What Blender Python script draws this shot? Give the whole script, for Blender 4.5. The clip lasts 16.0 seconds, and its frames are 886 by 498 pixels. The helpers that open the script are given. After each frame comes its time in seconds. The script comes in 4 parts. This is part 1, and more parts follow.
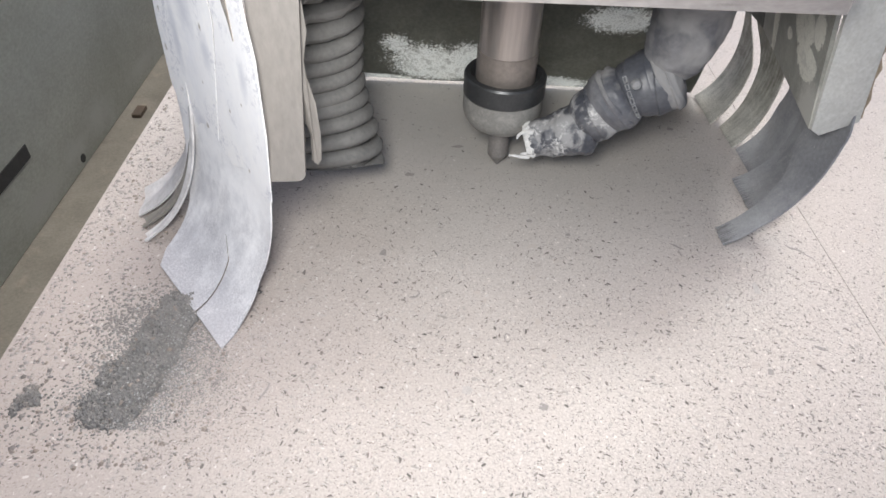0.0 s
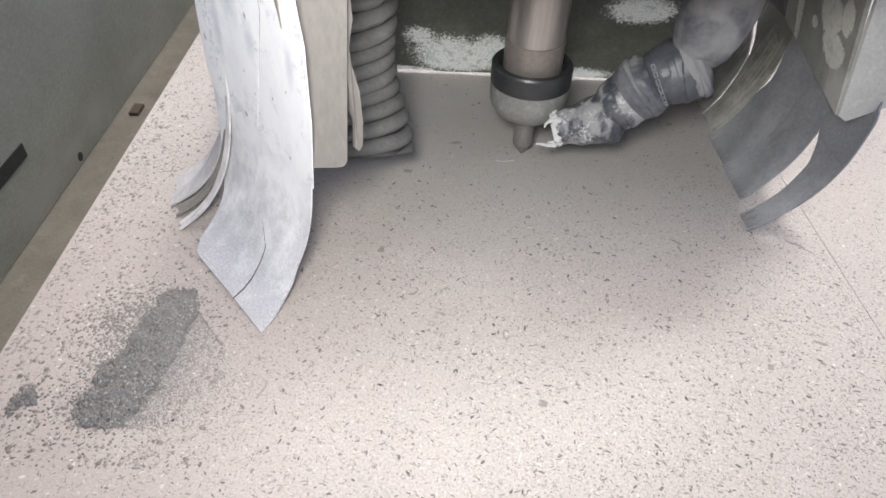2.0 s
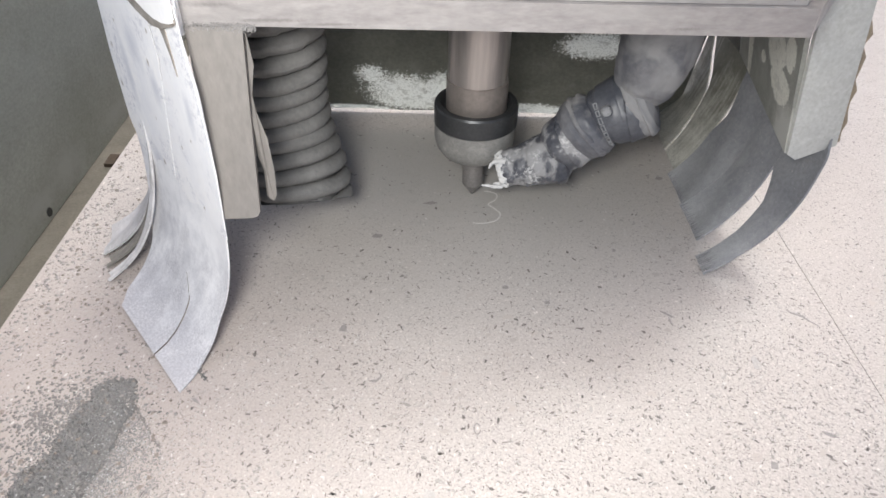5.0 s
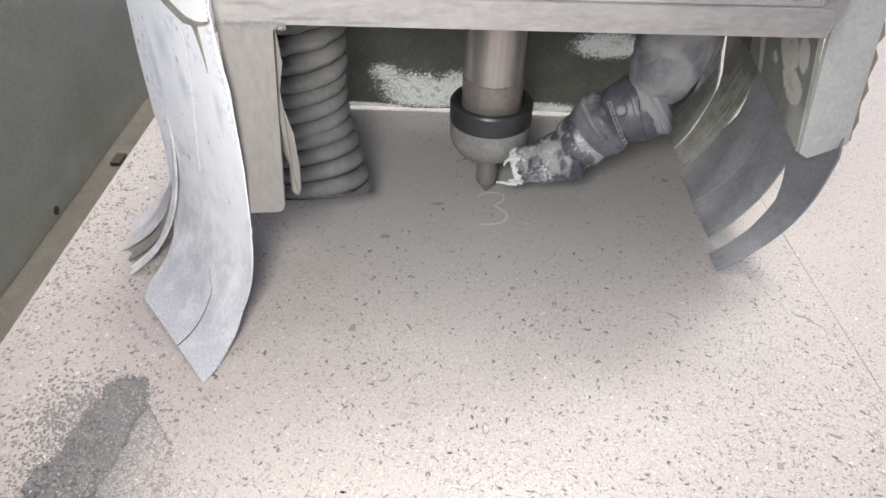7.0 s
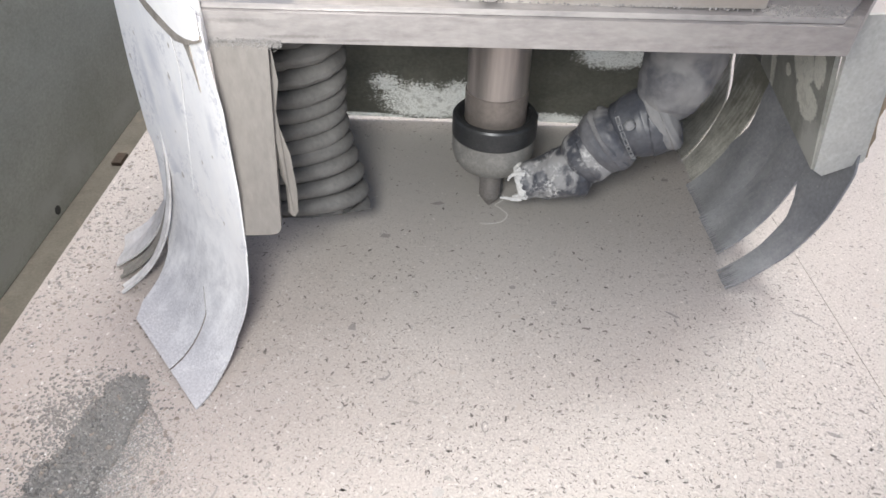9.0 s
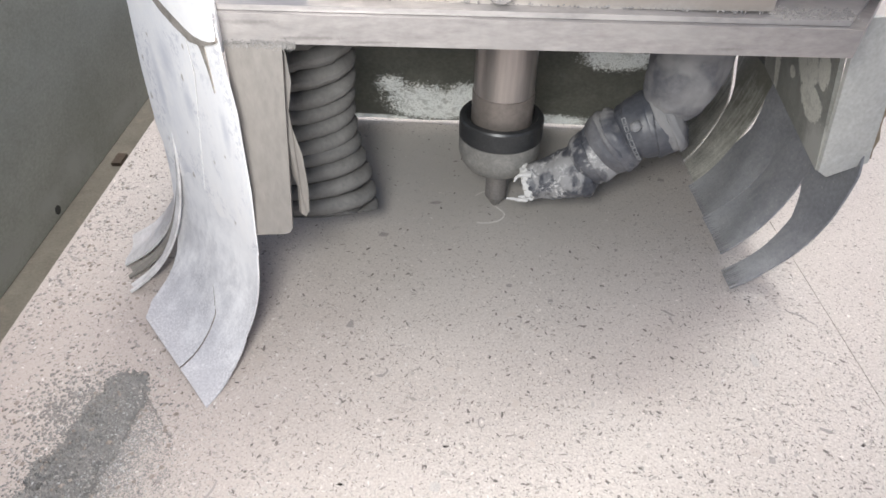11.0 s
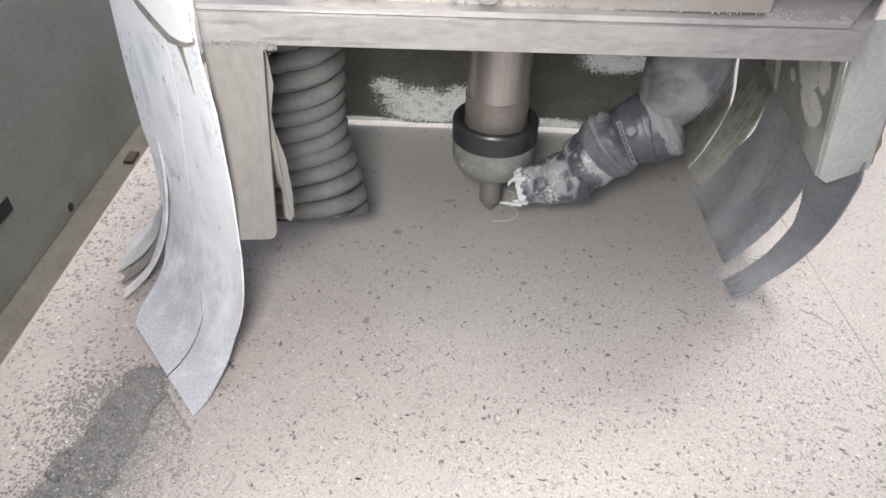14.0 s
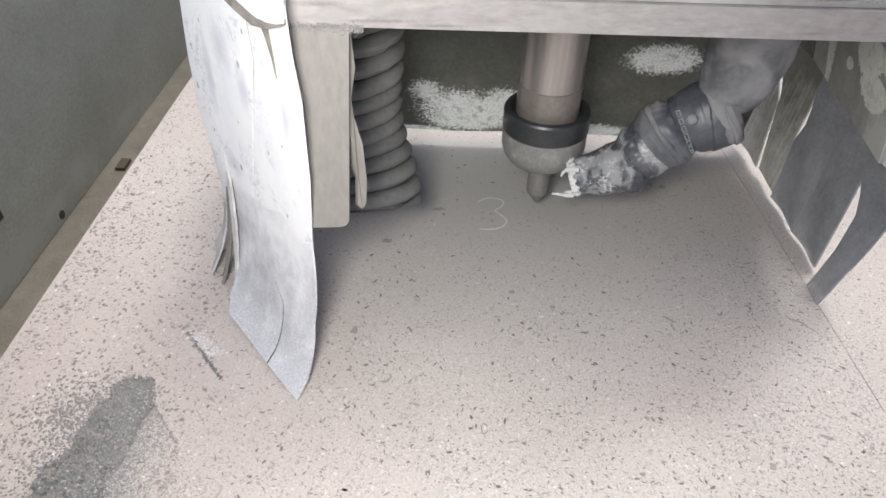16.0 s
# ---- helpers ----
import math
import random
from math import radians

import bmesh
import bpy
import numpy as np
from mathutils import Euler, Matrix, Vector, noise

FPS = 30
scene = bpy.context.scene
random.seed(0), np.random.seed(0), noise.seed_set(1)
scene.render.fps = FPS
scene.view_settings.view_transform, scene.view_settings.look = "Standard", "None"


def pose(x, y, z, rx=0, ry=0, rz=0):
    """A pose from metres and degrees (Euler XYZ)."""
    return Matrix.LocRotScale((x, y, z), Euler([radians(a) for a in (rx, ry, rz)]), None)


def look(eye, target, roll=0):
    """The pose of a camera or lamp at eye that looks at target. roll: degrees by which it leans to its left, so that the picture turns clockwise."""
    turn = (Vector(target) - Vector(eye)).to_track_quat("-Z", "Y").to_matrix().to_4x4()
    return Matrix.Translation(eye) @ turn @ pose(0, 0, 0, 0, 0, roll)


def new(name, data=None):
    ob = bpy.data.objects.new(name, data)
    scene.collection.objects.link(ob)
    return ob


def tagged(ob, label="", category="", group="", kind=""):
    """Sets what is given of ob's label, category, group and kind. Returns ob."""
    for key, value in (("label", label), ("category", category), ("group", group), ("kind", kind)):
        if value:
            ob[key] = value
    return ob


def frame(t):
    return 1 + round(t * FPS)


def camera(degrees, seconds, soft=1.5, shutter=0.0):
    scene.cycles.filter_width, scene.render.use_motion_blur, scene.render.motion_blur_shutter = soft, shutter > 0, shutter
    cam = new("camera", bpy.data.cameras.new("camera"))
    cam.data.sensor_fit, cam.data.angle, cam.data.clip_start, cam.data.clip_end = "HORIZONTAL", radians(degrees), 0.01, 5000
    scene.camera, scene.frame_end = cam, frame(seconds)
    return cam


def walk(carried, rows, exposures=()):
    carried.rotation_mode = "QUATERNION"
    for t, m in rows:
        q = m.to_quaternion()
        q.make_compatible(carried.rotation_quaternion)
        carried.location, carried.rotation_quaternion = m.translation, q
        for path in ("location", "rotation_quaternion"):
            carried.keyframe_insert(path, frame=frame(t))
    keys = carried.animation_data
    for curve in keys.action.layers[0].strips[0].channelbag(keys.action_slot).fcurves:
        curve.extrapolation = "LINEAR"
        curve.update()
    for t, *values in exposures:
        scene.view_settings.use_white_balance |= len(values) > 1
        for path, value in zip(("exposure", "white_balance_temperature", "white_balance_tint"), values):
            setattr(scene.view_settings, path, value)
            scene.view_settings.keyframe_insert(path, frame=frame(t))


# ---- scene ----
cam = camera(67.8, 16.0, soft=1.6)

# seconds, x, y, z in millimetres, yaw, pitch, roll in degrees
PATH = [
    (0.0, -16.6, -37.3, 250.1, 0.12, -42.33, -1.81),
    (0.5, -16.3, -37.1, 249.6, 0.02, -42.56, -1.97),
    (1.0, -15.9, -36.3, 249.2, -0.13, -42.65, -1.96),
    (1.5, -14.3, -35.8, 249.5, -0.12, -42.63, -1.70),
    (2.0, -15.9, -36.4, 248.8, -0.11, -42.56, -1.62),
    (2.5, -15.2, -35.7, 248.9, -0.14, -42.80, -1.58),
    (3.0, -13.9, -32.4, 251.1, -0.02, -42.67, -1.60),
    (3.5, -12.5, -26.9, 255.8, 0.04, -41.18, -1.29),
    (4.0, -1.1, -2.1, 250.6, 0.14, -39.44, -0.63),
    (4.5, 3.7, 2.8, 246.8, -0.29, -40.06, -0.73),
    (7.0, -0.8, 1.3, 249.1, -0.05, -40.14, -0.99),
    (7.5, -0.6, 0.2, 249.7, -0.08, -40.18, -0.93),
    (8.0, 0.0, 0.0, 250.0, 0.0, -40.00, -0.89),
    (8.5, -0.3, 0.1, 249.2, 0.04, -40.12, -0.93),
    (11.0, 0.8, -3.8, 249.8, 0.03, -39.91, -1.05),
    (11.5, 0.6, -6.3, 250.8, 0.35, -39.95, -0.65),
    (12.0, 0.3, -6.4, 251.0, 0.24, -39.94, -0.87),
    (12.5, -1.1, -6.6, 250.4, 0.26, -39.87, -0.99),
    (13.0, -3.8, -5.9, 249.6, 0.25, -39.91, -1.09),
    (13.5, -3.5, -5.3, 250.3, 0.15, -39.75, -1.14),
    (14.0, -5.1, -6.3, 249.1, 0.51, -39.82, -1.06),
    (14.5, -3.0, -5.7, 251.3, 0.36, -39.84, -0.98),
    (15.0, -1.1, -5.1, 252.0, 0.23, -39.77, -1.04),
    (15.5, -1.2, -4.6, 253.1, 0.14, -39.59, -1.15),
    (16.0, -0.6, -4.8, 252.9, 0.13, -39.62, -1.08),
]
walk(cam, [(t, pose(x / 1000, y / 1000, z / 1000, 90 + p, r, w)) for t, x, y, z, w, p, r in PATH],
     exposures=[(0.0, 0.12), (1.5, 0.09), (2.0, 0.08), (2.5, 0.17), (3.5, 0.15), (4.5, 0.16), (7.0, 0.14), (8.5, 0.12), (13.0, 0.08), (16.0, 0.10)])

# the head's way over the slab, in millimetres: it cuts a figure 3 there and back, then lifts and moves on
HEAD = [
    (0.0, -16.8, -24.4, 0.0), (0.5, -16.6, -24.4, 0.0), (1.0, -11.4, -25.3, 0.0), (1.5, -2.3, -22.7, 0.0),
    (2.0, 1.5, -15.4, -0.3), (2.5, -3.1, -8.3, -0.2), (3.0, -5.3, -5.3, 0.0), (3.5, -0.1, 0.2, 0.0),
    (4.0, -0.1, 6.4, 0.0), (4.5, -8.9, 8.8, 0.4), (5.2, -16.0, 4.0, 0.3), (6.2, -16.2, 4.2, 0.3),
    (7.0, -10.9, 9.5, 0.4), (7.5, -1.9, 7.1, 0.0), (8.0, 0.0, 0.0, 0.0), (8.5, -5.3, -5.0, 0.0),
    (9.2, -10.0, -6.2, 0.0), (10.3, -10.0, -6.4, 0.0), (11.0, -4.3, -7.1, -0.3), (11.5, 1.4, -13.9, -0.6),
    (12.0, -1.2, -21.7, -0.2), (12.5, -10.1, -26.3, 0.4), (13.0, -16.8, -23.6, 0.0), (13.5, -17.3, -17.3, 0.6),
    (14.0, -17.0, -16.3, 1.6), (14.1, -17.0, -16.3, 5.0), (14.2, -17.0, -16.3, 13.0), (14.35, -17.0, -16.4, 16.0),
    (14.5, -17.0, -16.4, 16.0), (15.0, -6.9, -14.7, 16.1), (15.5, 14.9, -13.3, 15.9), (16.0, 18.7, -12.8, 12.3),
]

# ---- light ----
SUN_ELEVATION, SUN_AZIMUTH = 70.0, 45.0  # degrees; azimuth from the +y axis towards +x
world = bpy.data.worlds.new("sky")
scene.world = world
world.use_nodes = True
wn = world.node_tree
sky = wn.nodes.new("ShaderNodeTexSky")
sky.sky_type, sky.sun_disc = "NISHITA", False
sky.sun_elevation, sky.sun_rotation = radians(SUN_ELEVATION), radians(SUN_AZIMUTH)
sky.air_density, sky.dust_density, sky.ozone_density = 0.8, 5.0, 0.0
wn.links.new(sky.outputs[0], wn.nodes["Background"].inputs[0])
wn.nodes["Background"].inputs[1].default_value = 0.148

sun_data = bpy.data.lights.new("sun", "SUN")
sun_data.energy, sun_data.angle, sun_data.color = 1.24, radians(12), (0.93, 1.0, 1.0)
sun = new("sun", sun_data)
_e, _a = radians(SUN_ELEVATION), radians(SUN_AZIMUTH)
sun.matrix_world = look((0, 0, 0), (-math.cos(_e) * math.sin(_a), -math.cos(_e) * math.cos(_a), -math.sin(_e)))


# unseen lamp beside the lens, taken for the recording phone's torch, widened as fill
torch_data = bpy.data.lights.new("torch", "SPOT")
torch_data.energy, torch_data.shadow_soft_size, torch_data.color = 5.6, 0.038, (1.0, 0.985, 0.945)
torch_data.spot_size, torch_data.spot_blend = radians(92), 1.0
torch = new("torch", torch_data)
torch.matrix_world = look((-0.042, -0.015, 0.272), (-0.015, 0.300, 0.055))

# ---- materials ----
def material(name, rough=0.6, metal=0.0):
    m = bpy.data.materials.new(name)
    m.use_nodes = True
    t = m.node_tree
    b = t.nodes["Principled BSDF"]
    b.inputs["Roughness"].default_value, b.inputs["Metallic"].default_value = rough, metal
    return m, t, b


def node(t, kind, **sets):
    n = t.nodes.new(kind)
    for key, value in sets.items():
        if key in n.inputs:
            n.inputs[key].default_value = value
        else:
            n.inputs[key.replace("_", " ")].default_value = value
    return n


def coords(t, stretch=(1, 1, 1), on_sheet=False):
    m = t.nodes.new("ShaderNodeMapping")
    m.inputs["Scale"].default_value = stretch
    if on_sheet:
        c = t.nodes.new("ShaderNodeAttribute")
        c.attribute_name = "place"
        t.links.new(c.outputs["Vector"], m.inputs["Vector"])
    else:
        c = t.nodes.new("ShaderNodeTexCoord")
        t.links.new(c.outputs["Object"], m.inputs["Vector"])
    return m.outputs[0]


def noise_at(t, where, scale, detail=4.0, rough=0.6, distort=0.0):
    n = node(t, "ShaderNodeTexNoise", Scale=scale, Detail=detail, Roughness=rough, Distortion=distort)
    t.links.new(where, n.inputs["Vector"])
    return n.outputs["Fac"]


def ramp(t, fac, *stops):
    r = t.nodes.new("ShaderNodeValToRGB")
    e = r.color_ramp.elements
    while len(e) < len(stops):
        e.new(0.5)
    for k, (at, value) in zip(e, stops):
        k.position = at
        k.color = (*value, 1) if isinstance(value, tuple) else (value, value, value, 1)
    t.links.new(fac, r.inputs[0])
    return r.outputs[0]


def mixed(t, fac, a, b, how="MIX"):
    n = t.nodes.new("ShaderNodeMix")
    n.data_type, n.blend_type = "RGBA", how
    for slot, value in ((0, fac), (6, a), (7, b)):
        if isinstance(value, bpy.types.NodeSocket):
            t.links.new(value, n.inputs[slot])
        elif isinstance(value, tuple):
            n.inputs[slot].default_value = (*value, 1)
        else:
            n.inputs[slot].default_value = value
    return n.outputs[2]


def maths(t, how, a, b=0.0, clamp=False):
    n = t.nodes.new("ShaderNodeMath")
    n.operation, n.use_clamp = how, clamp
    for k, value in enumerate((a, b)):
        if isinstance(value, bpy.types.NodeSocket):
            t.links.new(value, n.inputs[k])
        else:
            n.inputs[k].default_value = value
    return n.outputs[0]


def bump(t, b, height, strength=0.3, distance=0.001):
    n = node(t, "ShaderNodeBump", Strength=strength, Distance=distance)
    t.links.new(height, n.inputs["Height"])
    t.links.new(n.outputs[0], b.inputs["Normal"])


def terrazzo():
    m, t, b = material("terrazzo", 0.55)
    where = coords(t)
    wob = t.nodes.new("ShaderNodeTexNoise")
    wob.inputs["Scale"].default_value, wob.inputs["Detail"].default_value = 260, 2
    t.links.new(where, wob.inputs["Vector"])
    add = t.nodes.new("ShaderNodeMix")
    add.data_type, add.blend_type = "RGBA", "LINEAR_LIGHT"
    add.inputs[0].default_value = 0.0020
    t.links.new(where, add.inputs[6])
    t.links.new(wob.outputs["Color"], add.inputs[7])
    warped = add.outputs[2]

    def chips(scale, reach, share, stretch, turn):
        turned = t.nodes.new("ShaderNodeMapping")
        turned.inputs["Rotation"].default_value = (0, 0, turn)
        t.links.new(warped, turned.inputs["Vector"])
        mp = t.nodes.new("ShaderNodeMapping")
        mp.inputs["Scale"].default_value = stretch
        t.links.new(turned.outputs[0], mp.inputs["Vector"])
        v = t.nodes.new("ShaderNodeTexVoronoi")
        v.voronoi_dimensions = "2D"
        v.inputs["Scale"].default_value = scale
        t.links.new(mp.outputs[0], v.inputs["Vector"])
        sep = t.nodes.new("ShaderNodeSeparateColor")
        t.links.new(v.outputs["Color"], sep.inputs[0])
        near = maths(t, "LESS_THAN", v.outputs["Distance"], maths(t, "MULTIPLY", sep.outputs[1], reach))
        some = maths(t, "LESS_THAN", sep.outputs[0], share)
        return maths(t, "MULTIPLY", near, some), sep.outputs[2]

    cloud = noise_at(t, where, 9, 5, 0.6)
    ground = ramp(t, cloud, (0.3, (0.53, 0.50, 0.48)), (0.7, (0.60, 0.575, 0.555)))
    grain = noise_at(t, where, 850, 4, 0.75)
    ground = mixed(t, 0.46, ground, ramp(t, grain, (0.36, (0.36, 0.33, 0.315)), (0.5, (0.57, 0.54, 0.52)), (0.64, (0.84, 0.82, 0.80))))
    layers = [
        chips(620, 0.42, 0.08, (1.3, 0.9, 1), 0.0) + ((0.84, 0.81, 0.78), (0.66, 0.62, 0.59)),
        chips(900, 0.50, 0.20, (1.4, 0.9, 1), 0.5) + ((0.23, 0.212, 0.20), (0.47, 0.44, 0.415)),
        chips(700, 0.44, 0.14, (1.9, 0.8, 1), 2.1) + ((0.16, 0.148, 0.138), (0.42, 0.39, 0.365)),
        chips(95, 0.24, 0.10, (1.4, 1.0, 1), 1.2) + ((0.46, 0.43, 0.41), (0.58, 0.54, 0.51)),
    ]
    color = ground
    for mask, pick, dark, light in layers:
        tone = ramp(t, pick, (0.1, dark), (0.9, light))
        color = mixed(t, mask, color, tone)
    dust = ramp(t, noise_at(t, where, 14, 6, 0.65), (0.42, 0.0), (0.75, 0.4))
    color = mixed(t, dust, color, (0.56, 0.53, 0.51))
    # trodden-in dirt beside the swept dust
    side = t.nodes.new("ShaderNodeVectorMath")
    side.operation = "DISTANCE"
    side.inputs[1].default_value = (-0.185, 0.17, 0.0)
    t.links.new(where, side.inputs[0])
    soil = ramp(t, maths(t, "ADD", side.outputs["Value"], maths(t, "MULTIPLY", noise_at(t, where, 30, 6, 0.7), 0.12)), (0.11, 0.65), (0.26, 0.0))
    color = mixed(t, soil, color, (0.38, 0.335, 0.315))
    # a film of cutting dust round the engraving, darkened for shade under the head
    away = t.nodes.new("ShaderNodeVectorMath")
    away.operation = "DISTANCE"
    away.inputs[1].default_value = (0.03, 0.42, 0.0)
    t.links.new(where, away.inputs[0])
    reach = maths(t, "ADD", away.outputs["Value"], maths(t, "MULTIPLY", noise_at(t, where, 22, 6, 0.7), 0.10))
    film_shade = ramp(t, reach, (0.12, 0.80), (0.26, 0.0))
    # ends at the rear skirt, so the slab behind it stays bright
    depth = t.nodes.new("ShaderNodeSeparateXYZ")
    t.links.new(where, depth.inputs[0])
    film_shade = maths(t, "MULTIPLY", film_shade, ramp(t, depth.outputs[1], (0.425, 1.0), (0.440, 0.0)))
    color = mixed(t, film_shade, color, (0.445, 0.445, 0.43))
    color = mixed(t, 1.0, color, (0.915, 0.88, 0.855), "MULTIPLY")
    t.links.new(color, b.inputs["Base Color"])
    t.links.new(ramp(t, noise_at(t, where, 60), (0.3, 0.42), (0.7, 0.68)), b.inputs["Roughness"])
    bump(t, b, grain, 0.32, 0.0008)
    return m


def worn(name, base, second, rough=0.6, metal=0.0, scale=40.0, fine=500.0, relief=0.15, dust=None, amount=(0.5, 0.7), stretch=(1, 1, 1), on_sheet=False, flaky=0.75):
    """A surface of two tones at a large and a small scale, with dust lying in patches on it."""
    m, t, b = material(name, rough, metal)
    where = coords(t, stretch, on_sheet)
    large = noise_at(t, where, scale, 5, 0.62, 0.3)
    small = noise_at(t, where, fine, 3, 0.65)
    color = mixed(t, ramp(t, large, (0.32, 0.0), (0.68, 1.0)), base, second)
    color = mixed(t, 0.35, color, ramp(t, small, (0.25, 0.25), (0.75, 0.75)), "OVERLAY")
    if dust:
        mask = ramp(t, noise_at(t, where, scale * 1.7, 9, flaky, 0.4), (amount[0], 0.0), (amount[1], 1.0))
        color = mixed(t, mask, color, dust)
        t.links.new(ramp(t, mask, (0.0, rough), (1.0, 0.9)), b.inputs["Roughness"])
        t.links.new(ramp(t, mask, (0.0, metal), (1.0, 0.0)), b.inputs["Metallic"])
    t.links.new(color, b.inputs["Base Color"])
    bump(t, b, small, relief, 0.0005)
    return m


def sheet(name, tone, second, dust, through_light=0.25, patch=(0.45, 0.75), on_sheet=True):
    """Thin dusty rubber that lets a little light through."""
    m = worn(name, tone, second, 0.6, 0.0, 26, 420, 0.12, dust, patch, (1, 1, 1), on_sheet)
    t = m.node_tree
    b, out = t.nodes["Principled BSDF"], t.nodes["Material Output"]
    tr = t.nodes.new("ShaderNodeBsdfTranslucent")
    source = b.inputs["Base Color"].links[0].from_socket
    t.links.new(source, tr.inputs[0])
    mix = t.nodes.new("ShaderNodeMixShader")
    mix.inputs[0].default_value = through_light
    t.links.new(b.outputs[0], mix.inputs[1])
    t.links.new(tr.outputs[0], mix.inputs[2])
    t.links.new(mix.outputs[0], out.inputs[0])
    return m


def spots_on(m, spots, tone, rim=0.92, fine=190, pitted=0.0):
    """Scraped or dusty spots with ragged rims on a material: centre and reach in metres, in the part's own space."""
    t = m.node_tree
    b = t.nodes["Principled BSDF"]
    where = coords(t)
    rag = noise_at(t, where, fine, 8, 0.78)
    color = b.inputs["Base Color"].links[0].from_socket
    total = None
    for (x, y, z), (rx, ry, rz), soft in spots:
        sub = t.nodes.new("ShaderNodeVectorMath")
        sub.operation = "SUBTRACT"
        sub.inputs[1].default_value = (x, y, z)
        t.links.new(where, sub.inputs[0])
        div = t.nodes.new("ShaderNodeVectorMath")
        div.operation = "DIVIDE"
        div.inputs[1].default_value = (rx, ry, rz)
        t.links.new(sub.outputs[0], div.inputs[0])
        ln = t.nodes.new("ShaderNodeVectorMath")
        ln.operation = "LENGTH"
        t.links.new(div.outputs[0], ln.inputs[0])
        edge = maths(t, "ADD", ln.outputs["Value"], maths(t, "MULTIPLY", maths(t, "SUBTRACT", rag, 0.5), soft))
        inside = ramp(t, edge, (rim, 1.0), (1.0, 0.0))
        total = inside if total is None else maths(t, "MAXIMUM", total, inside)
    if pitted:
        pits = ramp(t, noise_at(t, where, 900, 4, 0.7), (0.40, 0.0), (0.47, 1.0))
        large = ramp(t, noise_at(t, where, 150, 5, 0.7), (0.40, 0.0), (0.46, 1.0))
        total = maths(t, "MULTIPLY", total, maths(t, "SUBTRACT", 1.0, maths(t, "MULTIPLY", maths(t, "SUBTRACT", 1.0, maths(t, "MULTIPLY", pits, large)), pitted)))
    t.links.new(mixed(t, total, color, tone), b.inputs["Base Color"])
    for link in list(b.inputs["Metallic"].links):
        t.links.remove(link)
    return m


def smear(m, pattern, tone, between, most):
    """Grey smears where a pattern is high."""
    t = m.node_tree
    b = t.nodes["Principled BSDF"]
    color = mixed(t, ramp(t, pattern, (between[0], 0.0), (between[1], most)), b.inputs["Base Color"].links[0].from_socket, tone)
    t.links.new(color, b.inputs["Base Color"])


def end_dust(m, tone, start, end, most=1.0, streak=(170, 16, 1)):
    """Dust rubbed in streaks into a sheet towards its free end, given in metres from where it hangs."""
    t = m.node_tree
    b = t.nodes["Principled BSDF"]
    where = coords(t, (1, 1, 1), True)
    sep = t.nodes.new("ShaderNodeSeparateXYZ")
    t.links.new(where, sep.inputs[0])
    rub = noise_at(t, coords(t, streak, True), 1.0, 4, 0.7)
    cloud = noise_at(t, where, 70, 5, 0.7)
    fine = noise_at(t, where, 900, 3, 0.7)
    reach = maths(t, "ADD", sep.outputs[1], maths(t, "MULTIPLY", maths(t, "SUBTRACT", maths(t, "ADD", rub, cloud), 1.0), 0.10))
    mask = ramp(t, reach, (start, 0.0), (end, most))
    mask = maths(t, "MULTIPLY", mask, ramp(t, fine, (0.36, 0.55), (0.60, 1.0)))
    color = mixed(t, mask, b.inputs["Base Color"].links[0].from_socket, tone)
    t.links.new(color, b.inputs["Base Color"])
    for n in t.nodes:
        if n.bl_idname == "ShaderNodeBsdfTranslucent":
            t.links.new(color, n.inputs[0])
    return m


def fraying(m, start, end):
    """A sheet worn into loose threads towards its free end, given in metres from where it hangs."""
    t = m.node_tree
    out = t.nodes["Material Output"]
    where = coords(t, (1, 1, 1), True)
    sep = t.nodes.new("ShaderNodeSeparateXYZ")
    t.links.new(where, sep.inputs[0])
    thread = noise_at(t, coords(t, (1600, 60, 1), True), 1.0, 2, 0.5)
    wave = noise_at(t, where, 120, 3, 0.6)
    reach = maths(t, "ADD", sep.outputs[1], maths(t, "MULTIPLY", maths(t, "SUBTRACT", wave, 0.5), 0.007))
    lost = ramp(t, reach, (start, 0.0), (end, 0.75))
    gone = ramp(t, maths(t, "SUBTRACT", lost, thread), (0.0, 0.0), (0.55, 1.0))
    clear = t.nodes.new("ShaderNodeBsdfTransparent")
    mix = t.nodes.new("ShaderNodeMixShader")
    t.links.new(gone, mix.inputs[0])
    t.links.new(out.inputs[0].links[0].from_socket, mix.inputs[1])
    t.links.new(clear.outputs[0], mix.inputs[2])
    t.links.new(mix.outputs[0], out.inputs[0])
    return m


def speckle_crust(m, tone):
    """Small crusts of dried spray on a material."""
    t = m.node_tree
    b = t.nodes["Principled BSDF"]
    where = coords(t)
    spread = ramp(t, noise_at(t, where, 45, 3, 0.6), (0.50, 0.0), (0.60, 1.0))
    fine = ramp(t, noise_at(t, where, 520, 5, 0.75), (0.50, 0.0), (0.56, 1.0))
    t.links.new(mixed(t, maths(t, "MULTIPLY", spread, fine), b.inputs["Base Color"].links[0].from_socket, tone), b.inputs["Base Color"])


